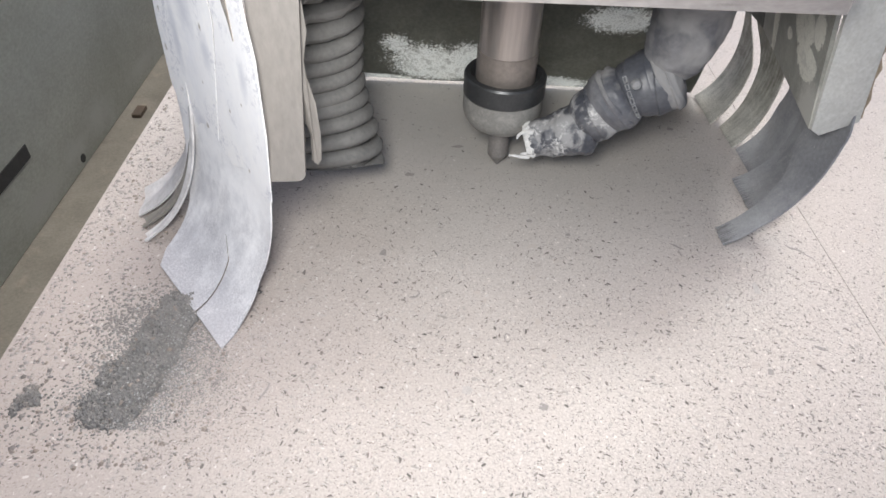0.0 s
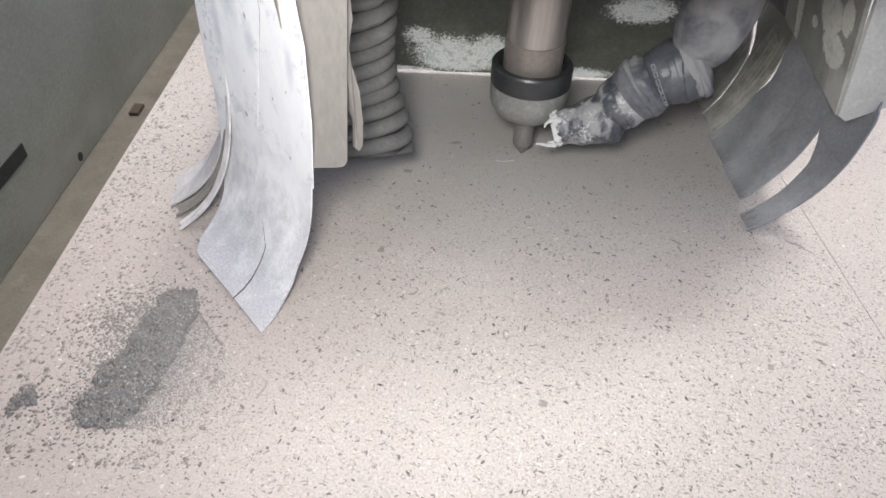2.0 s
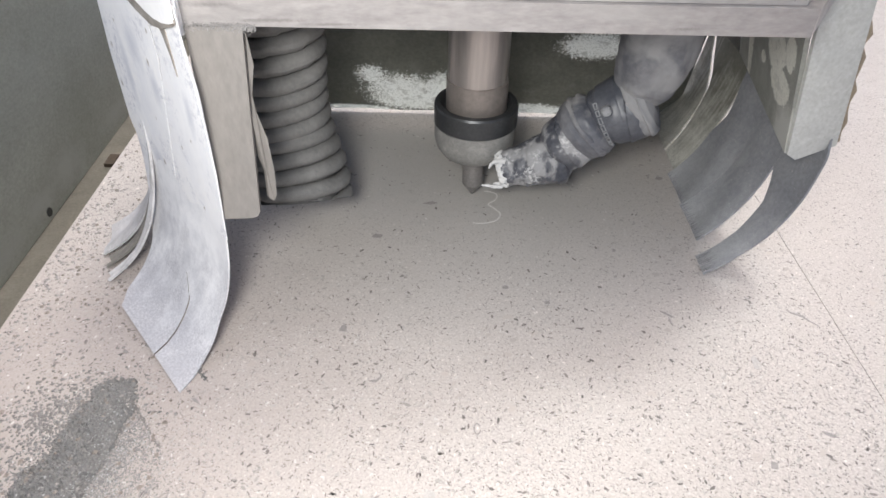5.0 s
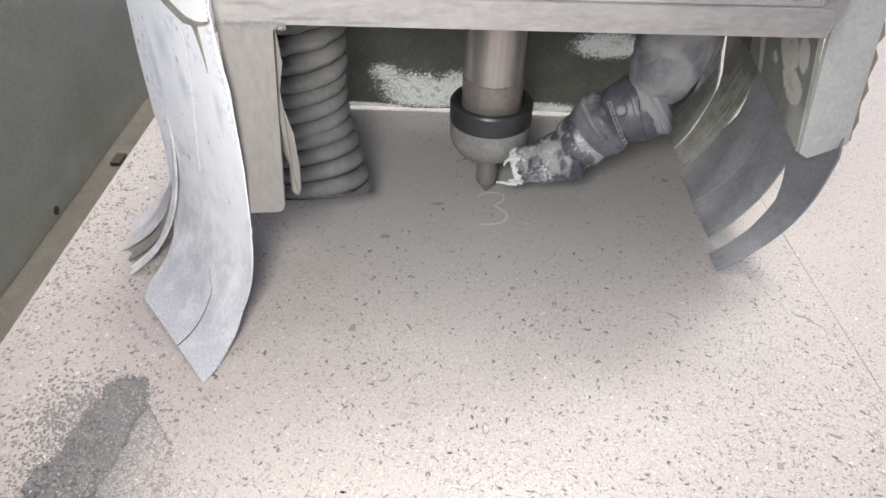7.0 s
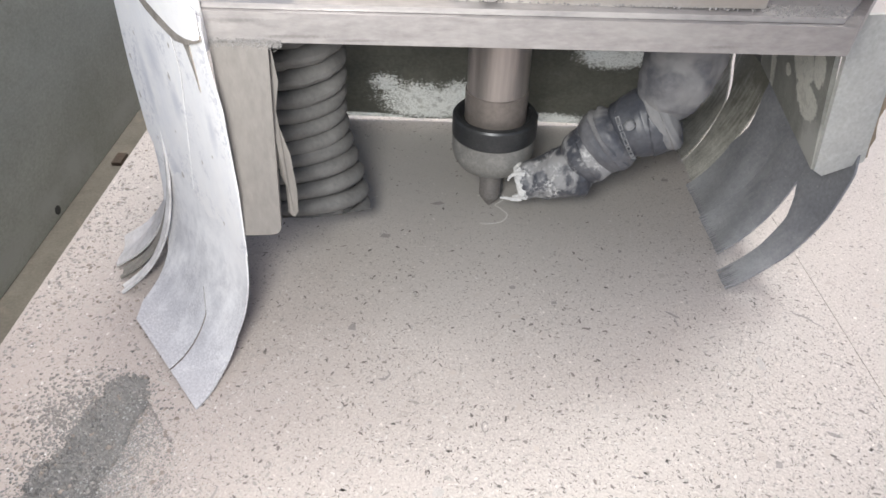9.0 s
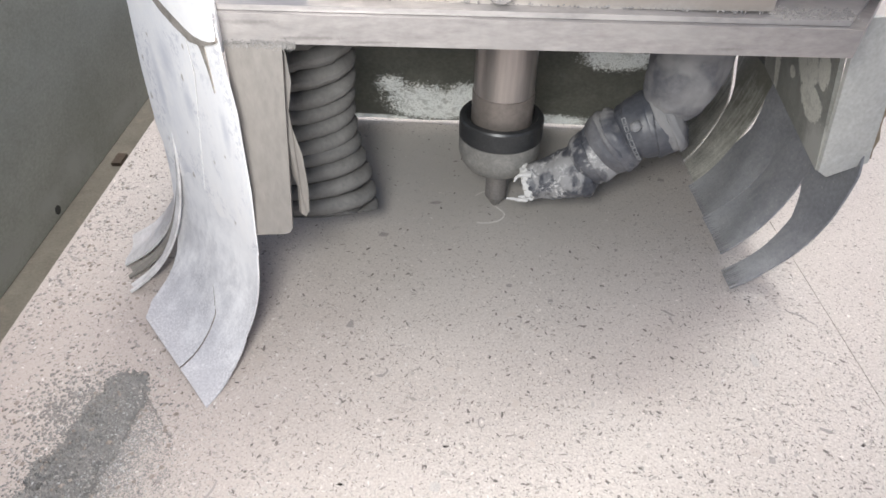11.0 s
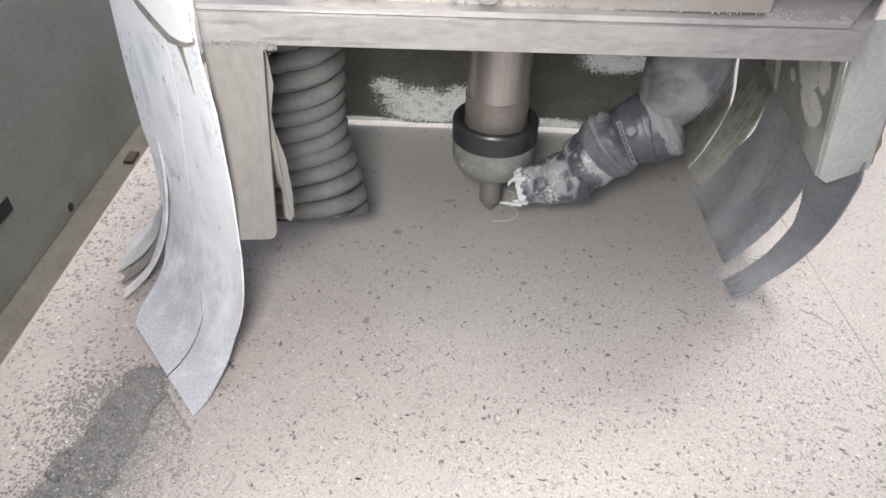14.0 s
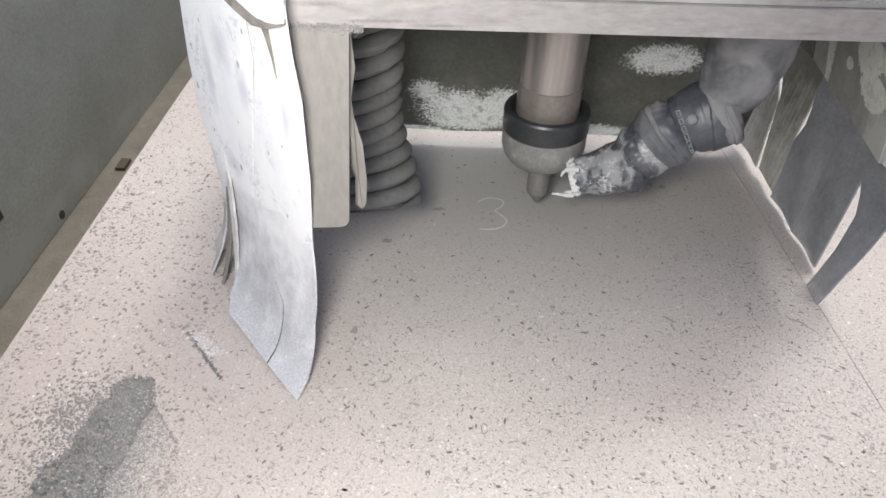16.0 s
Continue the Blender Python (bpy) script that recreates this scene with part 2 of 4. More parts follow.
TERRAZZO = terrazzo()
STEEL = worn("brushed_aluminium", (0.413, 0.391, 0.387), (0.370, 0.353, 0.348), 0.42, 0.4, 16, 300, 0.06, (0.404, 0.383, 0.370), (0.5, 0.72), (0.5, 1, 1.5))
PLATE = worn("machined_plate", (0.464, 0.439, 0.426), (0.396, 0.374, 0.361), 0.4, 0.45, 18, 600, 0.08, (0.516, 0.482, 0.456), (0.52, 0.7))
SHAFT = worn("dulled_shaft", (0.46, 0.42, 0.40), (0.40, 0.37, 0.35), 0.33, 0.75, 60, 300, 0.0, None, (0.5, 0.7), (1, 1, 0.08))
COLLAR = worn("brown_tinted_steel", (0.243, 0.216, 0.198), (0.207, 0.184, 0.171), 0.36, 0.4, 12, 300, 0.0)
CHROME = worn("bright_screw_steel", (0.72, 0.71, 0.70), (0.60, 0.59, 0.58), 0.25, 0.9, 200, 900, 0.05)
BAR = worn("smudged_aluminium", (0.385, 0.365, 0.361), (0.368, 0.350, 0.346), 0.36, 0.5, 16, 300, 0.03, (0.372, 0.352, 0.340), (0.5, 0.72), (0.5, 1, 1.5))
BLACK = worn("black_oxide_steel", (0.045, 0.048, 0.052), (0.07, 0.072, 0.075), 0.38, 0.5, 60, 600, 0.06, (0.2, 0.19, 0.18), (0.62, 0.8))
NUT = worn("dusty_collet_steel", (0.300, 0.298, 0.284), (0.250, 0.248, 0.238), 0.5, 0.35, 60, 600, 0.08, (0.383, 0.365, 0.348), (0.5, 0.7))
BIT = worn("carbide", (0.30, 0.285, 0.275), (0.24, 0.23, 0.225), 0.38, 0.6, 90, 600, 0.06)
WHITE_SHEET = sheet("white_dusted_rubber", (0.89, 0.885, 0.895), (0.70, 0.70, 0.725), (0.93, 0.925, 0.93), 0.12, (0.42, 0.66))
blotch = noise_at(WHITE_SHEET.node_tree, coords(WHITE_SHEET.node_tree, (1.6, 0.7, 1), True), 60, 3, 0.5)
smear(WHITE_SHEET, blotch, (0.60, 0.605, 0.63), (0.50, 0.66), 0.5)
end_dust(WHITE_SHEET, (0.41, 0.405, 0.435), 0.112, 0.165, 0.92, (75, 30, 1))
WHITE_LAYER = worn("white_stiff_layer", (0.91, 0.90, 0.895), (0.82, 0.82, 0.84), 0.6, 0.0, 40, 420, 0.2, (0.92, 0.91, 0.90), (0.5, 0.66))
SMUDGED_LAYER = worn("smudged_stiff_layer", (0.91, 0.90, 0.895), (0.82, 0.82, 0.845), 0.6, 0.0, 30, 420, 0.2, (0.92, 0.91, 0.90), (0.52, 0.70), (1, 1, 0.5))
# brown dirt of the fold's seam, also painted where gaps lie in shade
SEAM_DIRT_SHADE = worn("brown_seam_dirt_and_shade", (0.34, 0.31, 0.28), (0.20, 0.18, 0.16), 0.9, 0.0, 160, 900, 0.5)
DARK_SHEET = sheet("dark_rubber", (0.225, 0.232, 0.250), (0.300, 0.307, 0.325), (0.42, 0.428, 0.445), 0.08, (0.60, 0.88))
end_dust(DARK_SHEET, (0.54, 0.54, 0.55), 0.045, 0.112, 0.62, (60, 22, 1))
flecks = noise_at(DARK_SHEET.node_tree, coords(DARK_SHEET.node_tree, (0.6, 1.5, 1), True), 420, 7, 0.75)
smear(DARK_SHEET, flecks, (0.60, 0.60, 0.60), (0.60, 0.70), 0.6)
fraying(DARK_SHEET, 0.086, 0.104)
OLIVE_SHEET = sheet("olive_soiled_rubber", (0.155, 0.153, 0.128), (0.225, 0.222, 0.188), (0.52, 0.51, 0.45), 0.08, (0.58, 0.68))
end_dust(OLIVE_SHEET, (0.74, 0.73, 0.67), 0.030, 0.095, 0.92, (420, 18, 1))
fraying(OLIVE_SHEET, 0.088, 0.102)
PALE_STRIP = sheet("pale_dusted_rubber", (0.60, 0.585, 0.585), (0.48, 0.47, 0.47), (0.76, 0.745, 0.75), 0.1, (0.45, 0.7))
# dark brown puts the shade between the side strips into the colour
SHADED_STRIP = sheet("shade_brown_rubber", (0.20, 0.187, 0.168), (0.27, 0.255, 0.23), (0.40, 0.385, 0.36), 0.05, (0.55, 0.8))
REAR_SHEET = sheet("soiled_rear_rubber", (0.150, 0.152, 0.131), (0.225, 0.225, 0.194), (0.31, 0.31, 0.285), 0.05, (0.58, 0.8), False)
DARK_SHEET_PLAIN = worn("dark_soiled_rubber", (0.085, 0.085, 0.085), (0.12, 0.12, 0.115), 0.6, 0.0, 30, 420, 0.12, (0.34, 0.34, 0.32), (0.6, 0.75))
HOSE = worn("grey_ribbed_plastic", (0.155, 0.154, 0.150), (0.125, 0.124, 0.121), 0.65, 0.0, 30, 500, 0.1, (0.20, 0.198, 0.194), (0.45, 0.7))
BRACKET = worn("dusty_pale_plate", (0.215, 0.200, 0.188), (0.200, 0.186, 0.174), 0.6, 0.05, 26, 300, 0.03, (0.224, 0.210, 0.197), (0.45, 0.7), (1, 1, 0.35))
BRACKET_GREY = worn("plain_grey_plate", (0.57, 0.578, 0.548), (0.50, 0.507, 0.482), 0.55, 0.1, 22, 500, 0.1, (0.459, 0.459, 0.437), (0.5, 0.75))
PATCHY = worn("scraped_grey_paint", (0.360, 0.366, 0.338), (0.235, 0.238, 0.214), 0.5, 0.05, 60, 700, 0.2, (0.50, 0.50, 0.47), (0.60, 0.66))
TAPE = worn("taped_nozzle", (0.045, 0.050, 0.068), (0.16, 0.162, 0.174), 0.48, 0.0, 34, 420, 0.15, (0.25, 0.25, 0.255), (0.53, 0.64), (1, 1, 1), False, 0.5)
PALE_TAPE = worn("dust_coated_tape", (0.05, 0.055, 0.072), (0.165, 0.165, 0.175), 0.6, 0.0, 30, 420, 0.16, (0.235, 0.235, 0.24), (0.40, 0.54), (1, 1, 1), False, 0.45)
NAVY = worn("dark_navy_rubber", (0.035, 0.040, 0.054), (0.10, 0.104, 0.118), 0.45, 0.0, 40, 420, 0.2, (0.23, 0.23, 0.235), (0.58, 0.70), (1, 1, 1), False, 0.6)
CRUSTED_TAPE = worn("crusted_nozzle_tape", (0.035, 0.040, 0.055), (0.16, 0.16, 0.17), 0.45, 0.0, 44, 420, 0.25, (0.28, 0.28, 0.285), (0.49, 0.57), (1, 1, 1), False, 0.6)
speckle_crust(CRUSTED_TAPE, (0.58, 0.58, 0.58))
speckle_crust(SMUDGED_LAYER, (0.66, 0.66, 0.70))
DUST = worn("stone_dust", (0.195, 0.189, 0.184), (0.255, 0.247, 0.240), 0.95, 0.0, 160, 900, 0.8)
CRUMB = worn("stone_crumbs", (0.252, 0.231, 0.223), (0.378, 0.353, 0.336), 0.9, 0.0, 300, 1500, 0.4)
GRIT = worn("pale_stone_grit", (0.42, 0.388, 0.366), (0.52, 0.48, 0.455), 0.9, 0.0, 300, 1500, 0.4)
CRUMB_BROWN = worn("brown_stone_crumbs", (0.22, 0.185, 0.16), (0.32, 0.28, 0.25), 0.9, 0.0, 300, 1500, 0.4)
CRUMB_DARK = worn("dark_stone_crumbs", (0.176, 0.163, 0.154), (0.264, 0.246, 0.233), 0.9, 0.0, 300, 1500, 0.4)
WORN_MARK = worn("worn_raised_print", (0.27, 0.275, 0.285), (0.16, 0.165, 0.175), 0.7, 0.0, 300, 900, 0.2)
PALE_CRUST = worn("white_frayed_crust", (0.66, 0.66, 0.65), (0.52, 0.52, 0.52), 0.85, 0.0, 200, 900, 0.3)
PALE = worn("pale_cutting_dust", (0.64, 0.62, 0.59), (0.55, 0.53, 0.505), 0.95, 0.0, 300, 1500, 0.4)
WALLPAINT = worn("grey_green_painted_steel", (0.268, 0.276, 0.254), (0.198, 0.205, 0.186), 0.5, 0.0, 7, 260, 0.12, (0.34, 0.352, 0.33), (0.5, 0.9), (1, 1, 1.6))
LEDGE = worn("soiled_brown_steel", (0.185, 0.172, 0.143), (0.130, 0.119, 0.098), 0.7, 0.1, 26, 400, 0.2, (0.27, 0.235, 0.19), (0.55, 0.8))
RUST = worn("brown_rust", (0.085, 0.060, 0.042), (0.065, 0.050, 0.038), 0.85, 0.0, 60, 500, 0.4, (0.14, 0.12, 0.095), (0.55, 0.75))
CONCRETE = worn("grey_concrete", (0.30, 0.29, 0.28), (0.24, 0.235, 0.23), 0.85, 0.0, 2, 90, 0.3)
FOAM = worn("tan_foam_edge", (0.36, 0.29, 0.20), (0.25, 0.20, 0.15), 0.9, 0.0, 120, 700, 0.4)
# near-black that paints the shade inside the slot and holes
RECESS_SHADE = worn("recess_shade_black", (0.02, 0.02, 0.02), (0.03, 0.03, 0.03), 0.8, 0.0, 80, 400, 0.1)
CHIP_PALE = worn("pale_grey_stone_chip", (0.42, 0.395, 0.38), (0.50, 0.47, 0.45), 0.55, 0.0, 500, 1500, 0.1)
CAKED = worn("caked_dust_crumbs", (0.31, 0.30, 0.295), (0.24, 0.232, 0.226), 0.95, 0.0, 400, 1500, 0.3)
GRAIN_LIGHT = worn("light_dust_grains", (0.36, 0.355, 0.35), (0.44, 0.435, 0.43), 0.95, 0.0, 400, 1500, 0.3)
GRAIN_WHITE = worn("white_stone_grains", (0.66, 0.65, 0.65), (0.50, 0.49, 0.49), 0.9, 0.0, 400, 1500, 0.3)
GRAIN_DARK = worn("dark_dust_grains", (0.12, 0.118, 0.115), (0.17, 0.167, 0.163), 0.95, 0.0, 400, 1500, 0.3)
BROWN = worn("brown_soiled_block", (0.20, 0.172, 0.135), (0.155, 0.135, 0.108), 0.7, 0.1, 30, 400, 0.15, (0.27, 0.24, 0.20), (0.55, 0.8))
CHIP_DARK = worn("dark_stone_chip", (0.27, 0.25, 0.24), (0.34, 0.31, 0.30), 0.55, 0.0, 500, 1500, 0.1)


# ---- mesh helpers ----
def mesh_object(name, bm, mat, smooth=False):
    me = bpy.data.meshes.new(name)
    bmesh.ops.recalc_face_normals(bm, faces=bm.faces)
    if smooth:
        for e in bm.edges:
            if len(e.link_faces) == 2 and e.calc_face_angle(0) > 0.55:
                e.smooth = False
    bm.to_mesh(me)
    bm.free()
    me.materials.append(mat)
    if smooth:
        for face in me.polygons:
            face.use_smooth = True
    return new(name, me)


def part(name, bm, mat, parent, label="", smooth=False):
    ob = mesh_object(name, bm, mat, smooth)
    ob.parent = parent
    return tagged(ob, label)


def bevel(bm, width, segments=2):
    sharp = [e for e in bm.edges if len(e.link_faces) == 2 and e.calc_face_angle(0) > 0.5]
    bmesh.ops.bevel(bm, geom=sharp, offset=width, segments=segments, affect="EDGES", profile=0.5, clamp_overlap=True)
    return bm


def prism(points, low, high, round_off=0.0):
    """An upright prism over a plan of (x, y) corners."""
    bm = bmesh.new()
    a = [bm.verts.new((x, y, low)) for x, y in points]
    b = [bm.verts.new((x, y, high)) for x, y in points]
    bm.faces.new(a[::-1])
    bm.faces.new(b)
    n = len(points)
    for k in range(n):
        bm.faces.new((a[k], a[(k + 1) % n], b[(k + 1) % n], b[k]))
    if round_off:
        bevel(bm, round_off)
    return bm


def block(x0, x1, y0, y1, z0, z1, round_off=0.0):
    return prism([(x0, y0), (x1, y0), (x1, y1), (x0, y1)], z0, z1, round_off)


def slab_of(corners, thick, round_off=0.0):
    """A plate with the given planar outline in space, thick along its normal, away from it."""
    bm = bmesh.new()
    pts = [Vector(p) for p in corners]
    n = (pts[1] - pts[0]).cross(pts[2] - pts[0]).normalized() * thick
    a = [bm.verts.new(p) for p in pts]
    b = [bm.verts.new(p + n) for p in pts]
    bm.faces.new(a[::-1])
    bm.faces.new(b)
    k = len(pts)
    for i in range(k):
        bm.faces.new((a[i], a[(i + 1) % k], b[(i + 1) % k], b[i]))
    if round_off:
        bevel(bm, round_off)
    return bm


def lathe(profile, centre, around=48):
    """A turned body: (radius, z) pairs from the bottom to the top about an upright axis."""
    bm = bmesh.new()
    x, y = centre

    def ring_at(r, z):
        if r < 1e-6:
            return [bm.verts.new((x, y, z))]
        return [bm.verts.new((x + r * math.cos(a), y + r * math.sin(a), z)) for a in np.linspace(0, 2 * math.pi, around, endpoint=False)]

    rings = [ring_at(*profile[0])]
    for k in range(1, len(profile)):
        p, q = rings[-1], ring_at(*profile[k])
        for i in range(around):
            j = (i + 1) % around
            unique = list(dict.fromkeys([p[i % len(p)], p[j % len(p)], q[j % len(q)], q[i % len(q)]]))
            if len(unique) > 2:
                bm.faces.new(unique)
        rings.append(q)
    for ring in (rings[0], rings[-1]):
        if len(ring) > 2:
            bm.faces.new(ring)
    return bm


def tube(path, radii, around=28, squash=None, caps=True, hollow=0.0):
    """A body along a path of points, with a radius at each; hollow: wall thickness left open at the end."""
    bm = bmesh.new()
    pts = [Vector(p) for p in path]
    rings = []
    side = Vector((0, 1, 0)) if abs((pts[-1] - pts[0]).normalized().y) < 0.9 else Vector((1, 0, 0))
    for k, p in enumerate(pts):
        d = (pts[min(k + 1, len(pts) - 1)] - pts[max(k - 1, 0)]).normalized()
        u = d.cross(side).normalized()
        w = d.cross(u).normalized()
        r = radii[k]
        ring = []
        for a in np.linspace(0, 2 * math.pi, around, endpoint=False):
            f = squash(k, a) if squash else 1.0
            ring.append(bm.verts.new(p + (u * math.cos(a) + w * math.sin(a)) * r * f))
        rings.append(ring)
    for p, q in zip(rings, rings[1:]):
        for k in range(around):
            bm.faces.new((p[k], p[(k + 1) % around], q[(k + 1) % around], q[k]))
    if caps:
        bm.faces.new(rings[0])
        bm.faces.new(rings[-1])
    return bm


# ---- the bed, the slabs and the machine's side ----
floor = tagged(mesh_object("floor", block(-30, 30, -30, 30, -1.0, -0.9), CONCRETE),
               "bare grey concrete workshop floor under the machine", "floor", kind="structure")
bed = tagged(mesh_object("machine_bed", block(-0.19, 1.5, -1.2, 2.2, -0.9, -0.03, 0.004), LEDGE),
             "soiled steel machine bed that carries the stone", "machine bed", kind="structure")
JOINT = 0.2115
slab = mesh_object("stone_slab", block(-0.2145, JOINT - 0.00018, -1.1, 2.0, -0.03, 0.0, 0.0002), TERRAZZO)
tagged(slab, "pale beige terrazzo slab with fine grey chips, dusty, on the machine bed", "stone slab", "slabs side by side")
slab_b = mesh_object("stone_slab", block(JOINT + 0.00018, 1.4, -1.1, 2.0, -0.03, 0.0, 0.0002), TERRAZZO)
tagged(slab_b, "pale terrazzo slab butted against the one being engraved", "stone slab", "slabs side by side")

ledge = tagged(mesh_object("ledge", block(-0.40, -0.19, -1.2, 2.2, -0.9, -0.145, 0.003), LEDGE),
               "brown rusty steel ledge beside the slab, lower than it", "ledge", kind="structure")
tagged(mesh_object("rusty_block", block(-0.350, -0.340, 0.600, 0.620, -0.145, -0.141, 0.0012), RUST), "small brown rusty block lying on the ledge", "metal block")
SMEARS = [((-0.364, 0.560, -0.118), (0.5, 0.040, 0.022), 1.6), ((-0.364, 0.500, -0.122), (0.5, 0.035, 0.016), 1.8), ((-0.364, 0.430, -0.126), (0.5, 0.050, 0.014), 1.8), ((-0.364, 0.690, -0.125), (0.5, 0.060, 0.012), 1.8)]
wall = tagged(mesh_object("wall_west", block(-0.42, -0.364, -1.2, 2.2, -0.144, 0.16, 0.003), spots_on(WALLPAINT, SMEARS, (0.27, 0.275, 0.262), 0.2, 60)),
              "grey-green painted steel side wall of the machine, smeared with dust", "wall", kind="structure")
# slot and bolt hole are dark pieces on the face, shade as colour
part("slot", block(-0.3642, -0.3632, 0.300, 0.437, -0.086, -0.073, 0.0004), RECESS_SHADE, wall, "slot in the wall, a strip coloured dark for its shade")
part("bolt_hole", tube([(-0.366, 0.508, -0.136), (-0.3635, 0.508, -0.136)], [0.0045, 0.0045], 20), RECESS_SHADE, wall, "bolt hole, a disc coloured dark for its shade")


# ---- the router head ----
head = tagged(new("router_head"), "dusty engraving router head with hanging rubber dust skirts, over the slab", "router head")
Z0, Z1 = 0.154, 0.1645
OUTLINE = [(-0.0735, 0.2265), (0.1562, 0.2325), (0.196, 0.290), (0.206, 0.470), (-0.118, 0.470), (-0.121, 0.284)]


def leaning(bm):
    """The plate hangs a little lower on its right."""
    for v in bm.verts:
        v.co.z += (0.0425 - v.co.x) * 0.019
    return bm


SMUDGES = [((-0.060, 0.228, 0.1635), (0.012, 0.5, 0.0012), 2.0), ((-0.040, 0.228, 0.1580), (0.016, 0.5, 0.0009), 2.4), ((-0.054, 0.228, 0.1562), (0.010, 0.5, 0.0010), 2.4), ((-0.018, 0.228, 0.1565), (0.012, 0.5, 0.0007), 2.6), ((0.110, 0.232, 0.1550), (0.006, 0.5, 0.0008), 2.4)]
base_plate = part("base_plate", leaning(prism(OUTLINE, Z0, Z1, 0.0012)), spots_on(BAR, SMUDGES, (0.27, 0.255, 0.25), 0.2, 700), head, "scratched aluminium base plate edged with dust", False)
part("top_plate", leaning(prism([(-0.0725, 0.2290), (0.1520, 0.2350), (0.195, 0.292), (0.205, 0.468), (-0.117, 0.468), (-0.120, 0.286)], Z1 + 0.0002, Z1 + 0.0022, 0.0006)), STEEL, head, "thin dusty cover sheet")
STAINS = [((-0.010, 0.238, 0.1690), (0.040, 0.5, 0.0045), 1.2), ((0.060, 0.238, 0.1700), (0.050, 0.5, 0.0050), 1.2), ((0.110, 0.238, 0.1690), (0.030, 0.5, 0.0050), 1.2), ((0.036, 0.238, 0.1780), (0.006, 0.5, 0.0090), 1.4)]
front_plate = part("front_plate", block(-0.0415, 0.1245, 0.2385, 0.252, 0.1662, 0.33, 0.0008), spots_on(PLATE, STAINS, (0.36, 0.325, 0.295), 0.35, 120), head, "machined front plate with a socket screw")


def socket_screw(x, z, y, radius, parent):
    bm = bmesh.new()
    around = 32
    rings = []
    for r, d in ((radius, 0.0), (radius, -0.0045), (radius * 0.9, -0.0055), (radius * 0.52, -0.0055), (radius * 0.48, -0.0015), (0.0001, -0.0012)):
        rings.append([bm.verts.new((x + r * math.cos(a), y + d, z + r * math.sin(a))) for a in np.linspace(0, 2 * math.pi, around, endpoint=False)])
    for p, q in zip(rings, rings[1:]):
        for k in range(around):
            bm.faces.new((p[k], p[(k + 1) % around], q[(k + 1) % around], q[k]))
    return part("socket_screw", bm, CHROME, parent, "chrome socket screw", False)


part("soiled_block", block(0.1275, 0.188, 0.262, 0.400, 0.1655, 0.26, 0.001), BROWN, head, "brown soiled block behind the front plate")
socket_screw(0.0266, 0.1735, 0.2385, 0.0052, front_plate)
# a dark disc on the plate for the hole's shade
part("screw_hole", tube([(0.053, 0.2382, 0.1735), (0.053, 0.2400, 0.1735)], [0.0027, 0.0027], 20), RECESS_SHADE, front_plate, "threaded hole, a disc coloured dark for its shade")
hex_screw = part("hex_screw", lathe([(0.0046, 0.1690), (0.0048, 0.1698), (0.0048, 0.1722), (0.0040, 0.1732), (0.0024, 0.1732), (0.0022, 0.1718), (0.0, 0.1716)], (-0.0745, 0.2398), 6), CHROME, head, "shiny hex screw in the plate's corner")
part("washer", lathe([(0.0030, 0.1692), (0.0056, 0.1692), (0.0060, 0.1686), (0.0060, 0.1676), (0.0030, 0.1674)], (-0.0745, 0.2398), 32), CHROME, hex_screw, "", True)

def bead(number, along, size, seed):
    """Crumbs of caked dust gathered in a line on a part of the head."""
    rnd = random.Random(seed)
    verts, faces = [], []
    for _ in range(number):
        c = Vector(along(rnd.random(), rnd))
        r = size * rnd.uniform(0.35, 1.0)
        k = len(verts)
        for d in ((1, 0, 0), (-1, 0, 0), (0, 1, 0), (0, -1, 0), (0, 0, 1), (0, 0, -1)):
            verts.append(c + Vector(d) * r * rnd.uniform(0.6, 1.2))
        for f in ((0, 2, 4), (2, 1, 4), (1, 3, 4), (3, 0, 4), (2, 0, 5), (1, 2, 5), (3, 1, 5), (0, 3, 5)):
            faces.append(tuple(k + i for i in f))
    me = bpy.data.meshes.new("caked_dust")
    me.from_pydata([tuple(v) for v in verts], [], faces)
    me.materials.append(CAKED)
    ob = new("caked_dust", me)
    ob.parent = base_plate
    return tagged(ob, "caked grey dust crumbs", kind="stuff")


bead(760, lambda f, r: (-0.0720 + 0.027 * f, 0.2259 + 0.0009 * f + r.uniform(-0.0006, 0.0005), 0.1558 - 0.0006 * f + r.gauss(0, 0.0008)), 0.00045, 3)
bead(160, lambda f, r: (-0.0405 + 0.165 * f, 0.2378 + r.uniform(-0.0012, 0.0004), 0.1690 - 0.0030 * f), 0.0006, 4)
bead(420, lambda f, r: (0.126 + 0.030 * f, 0.2405 + r.gauss(0, 0.0028), 0.1650 - 0.0005 * f + abs(r.gauss(0, 0.0004))), 0.00055, 5)
bead(90, lambda f, r: (-0.070 + 0.028 * f, 0.2395 + r.gauss(0, 0.0030), 0.1690), 0.0004, 6)

# spindle, collet and bit
SX, SY = 0.0424, 0.346
spindle = part("spindle", lathe([(0.0170, 0.0812), (0.0170, 0.1150), (0.0174, 0.1152), (0.0174, 0.1162), (0.0170, 0.1164), (0.0170, 0.1545)], (SX, SY)), SHAFT, head, "turned steel spindle nose", True)
part("spindle_collar", lathe([(0.0178, 0.0630), (0.0178, 0.0808), (0.0172, 0.0813), (0.0150, 0.0814)], (SX, SY)), COLLAR, spindle, "brownish collar at the nose", True)
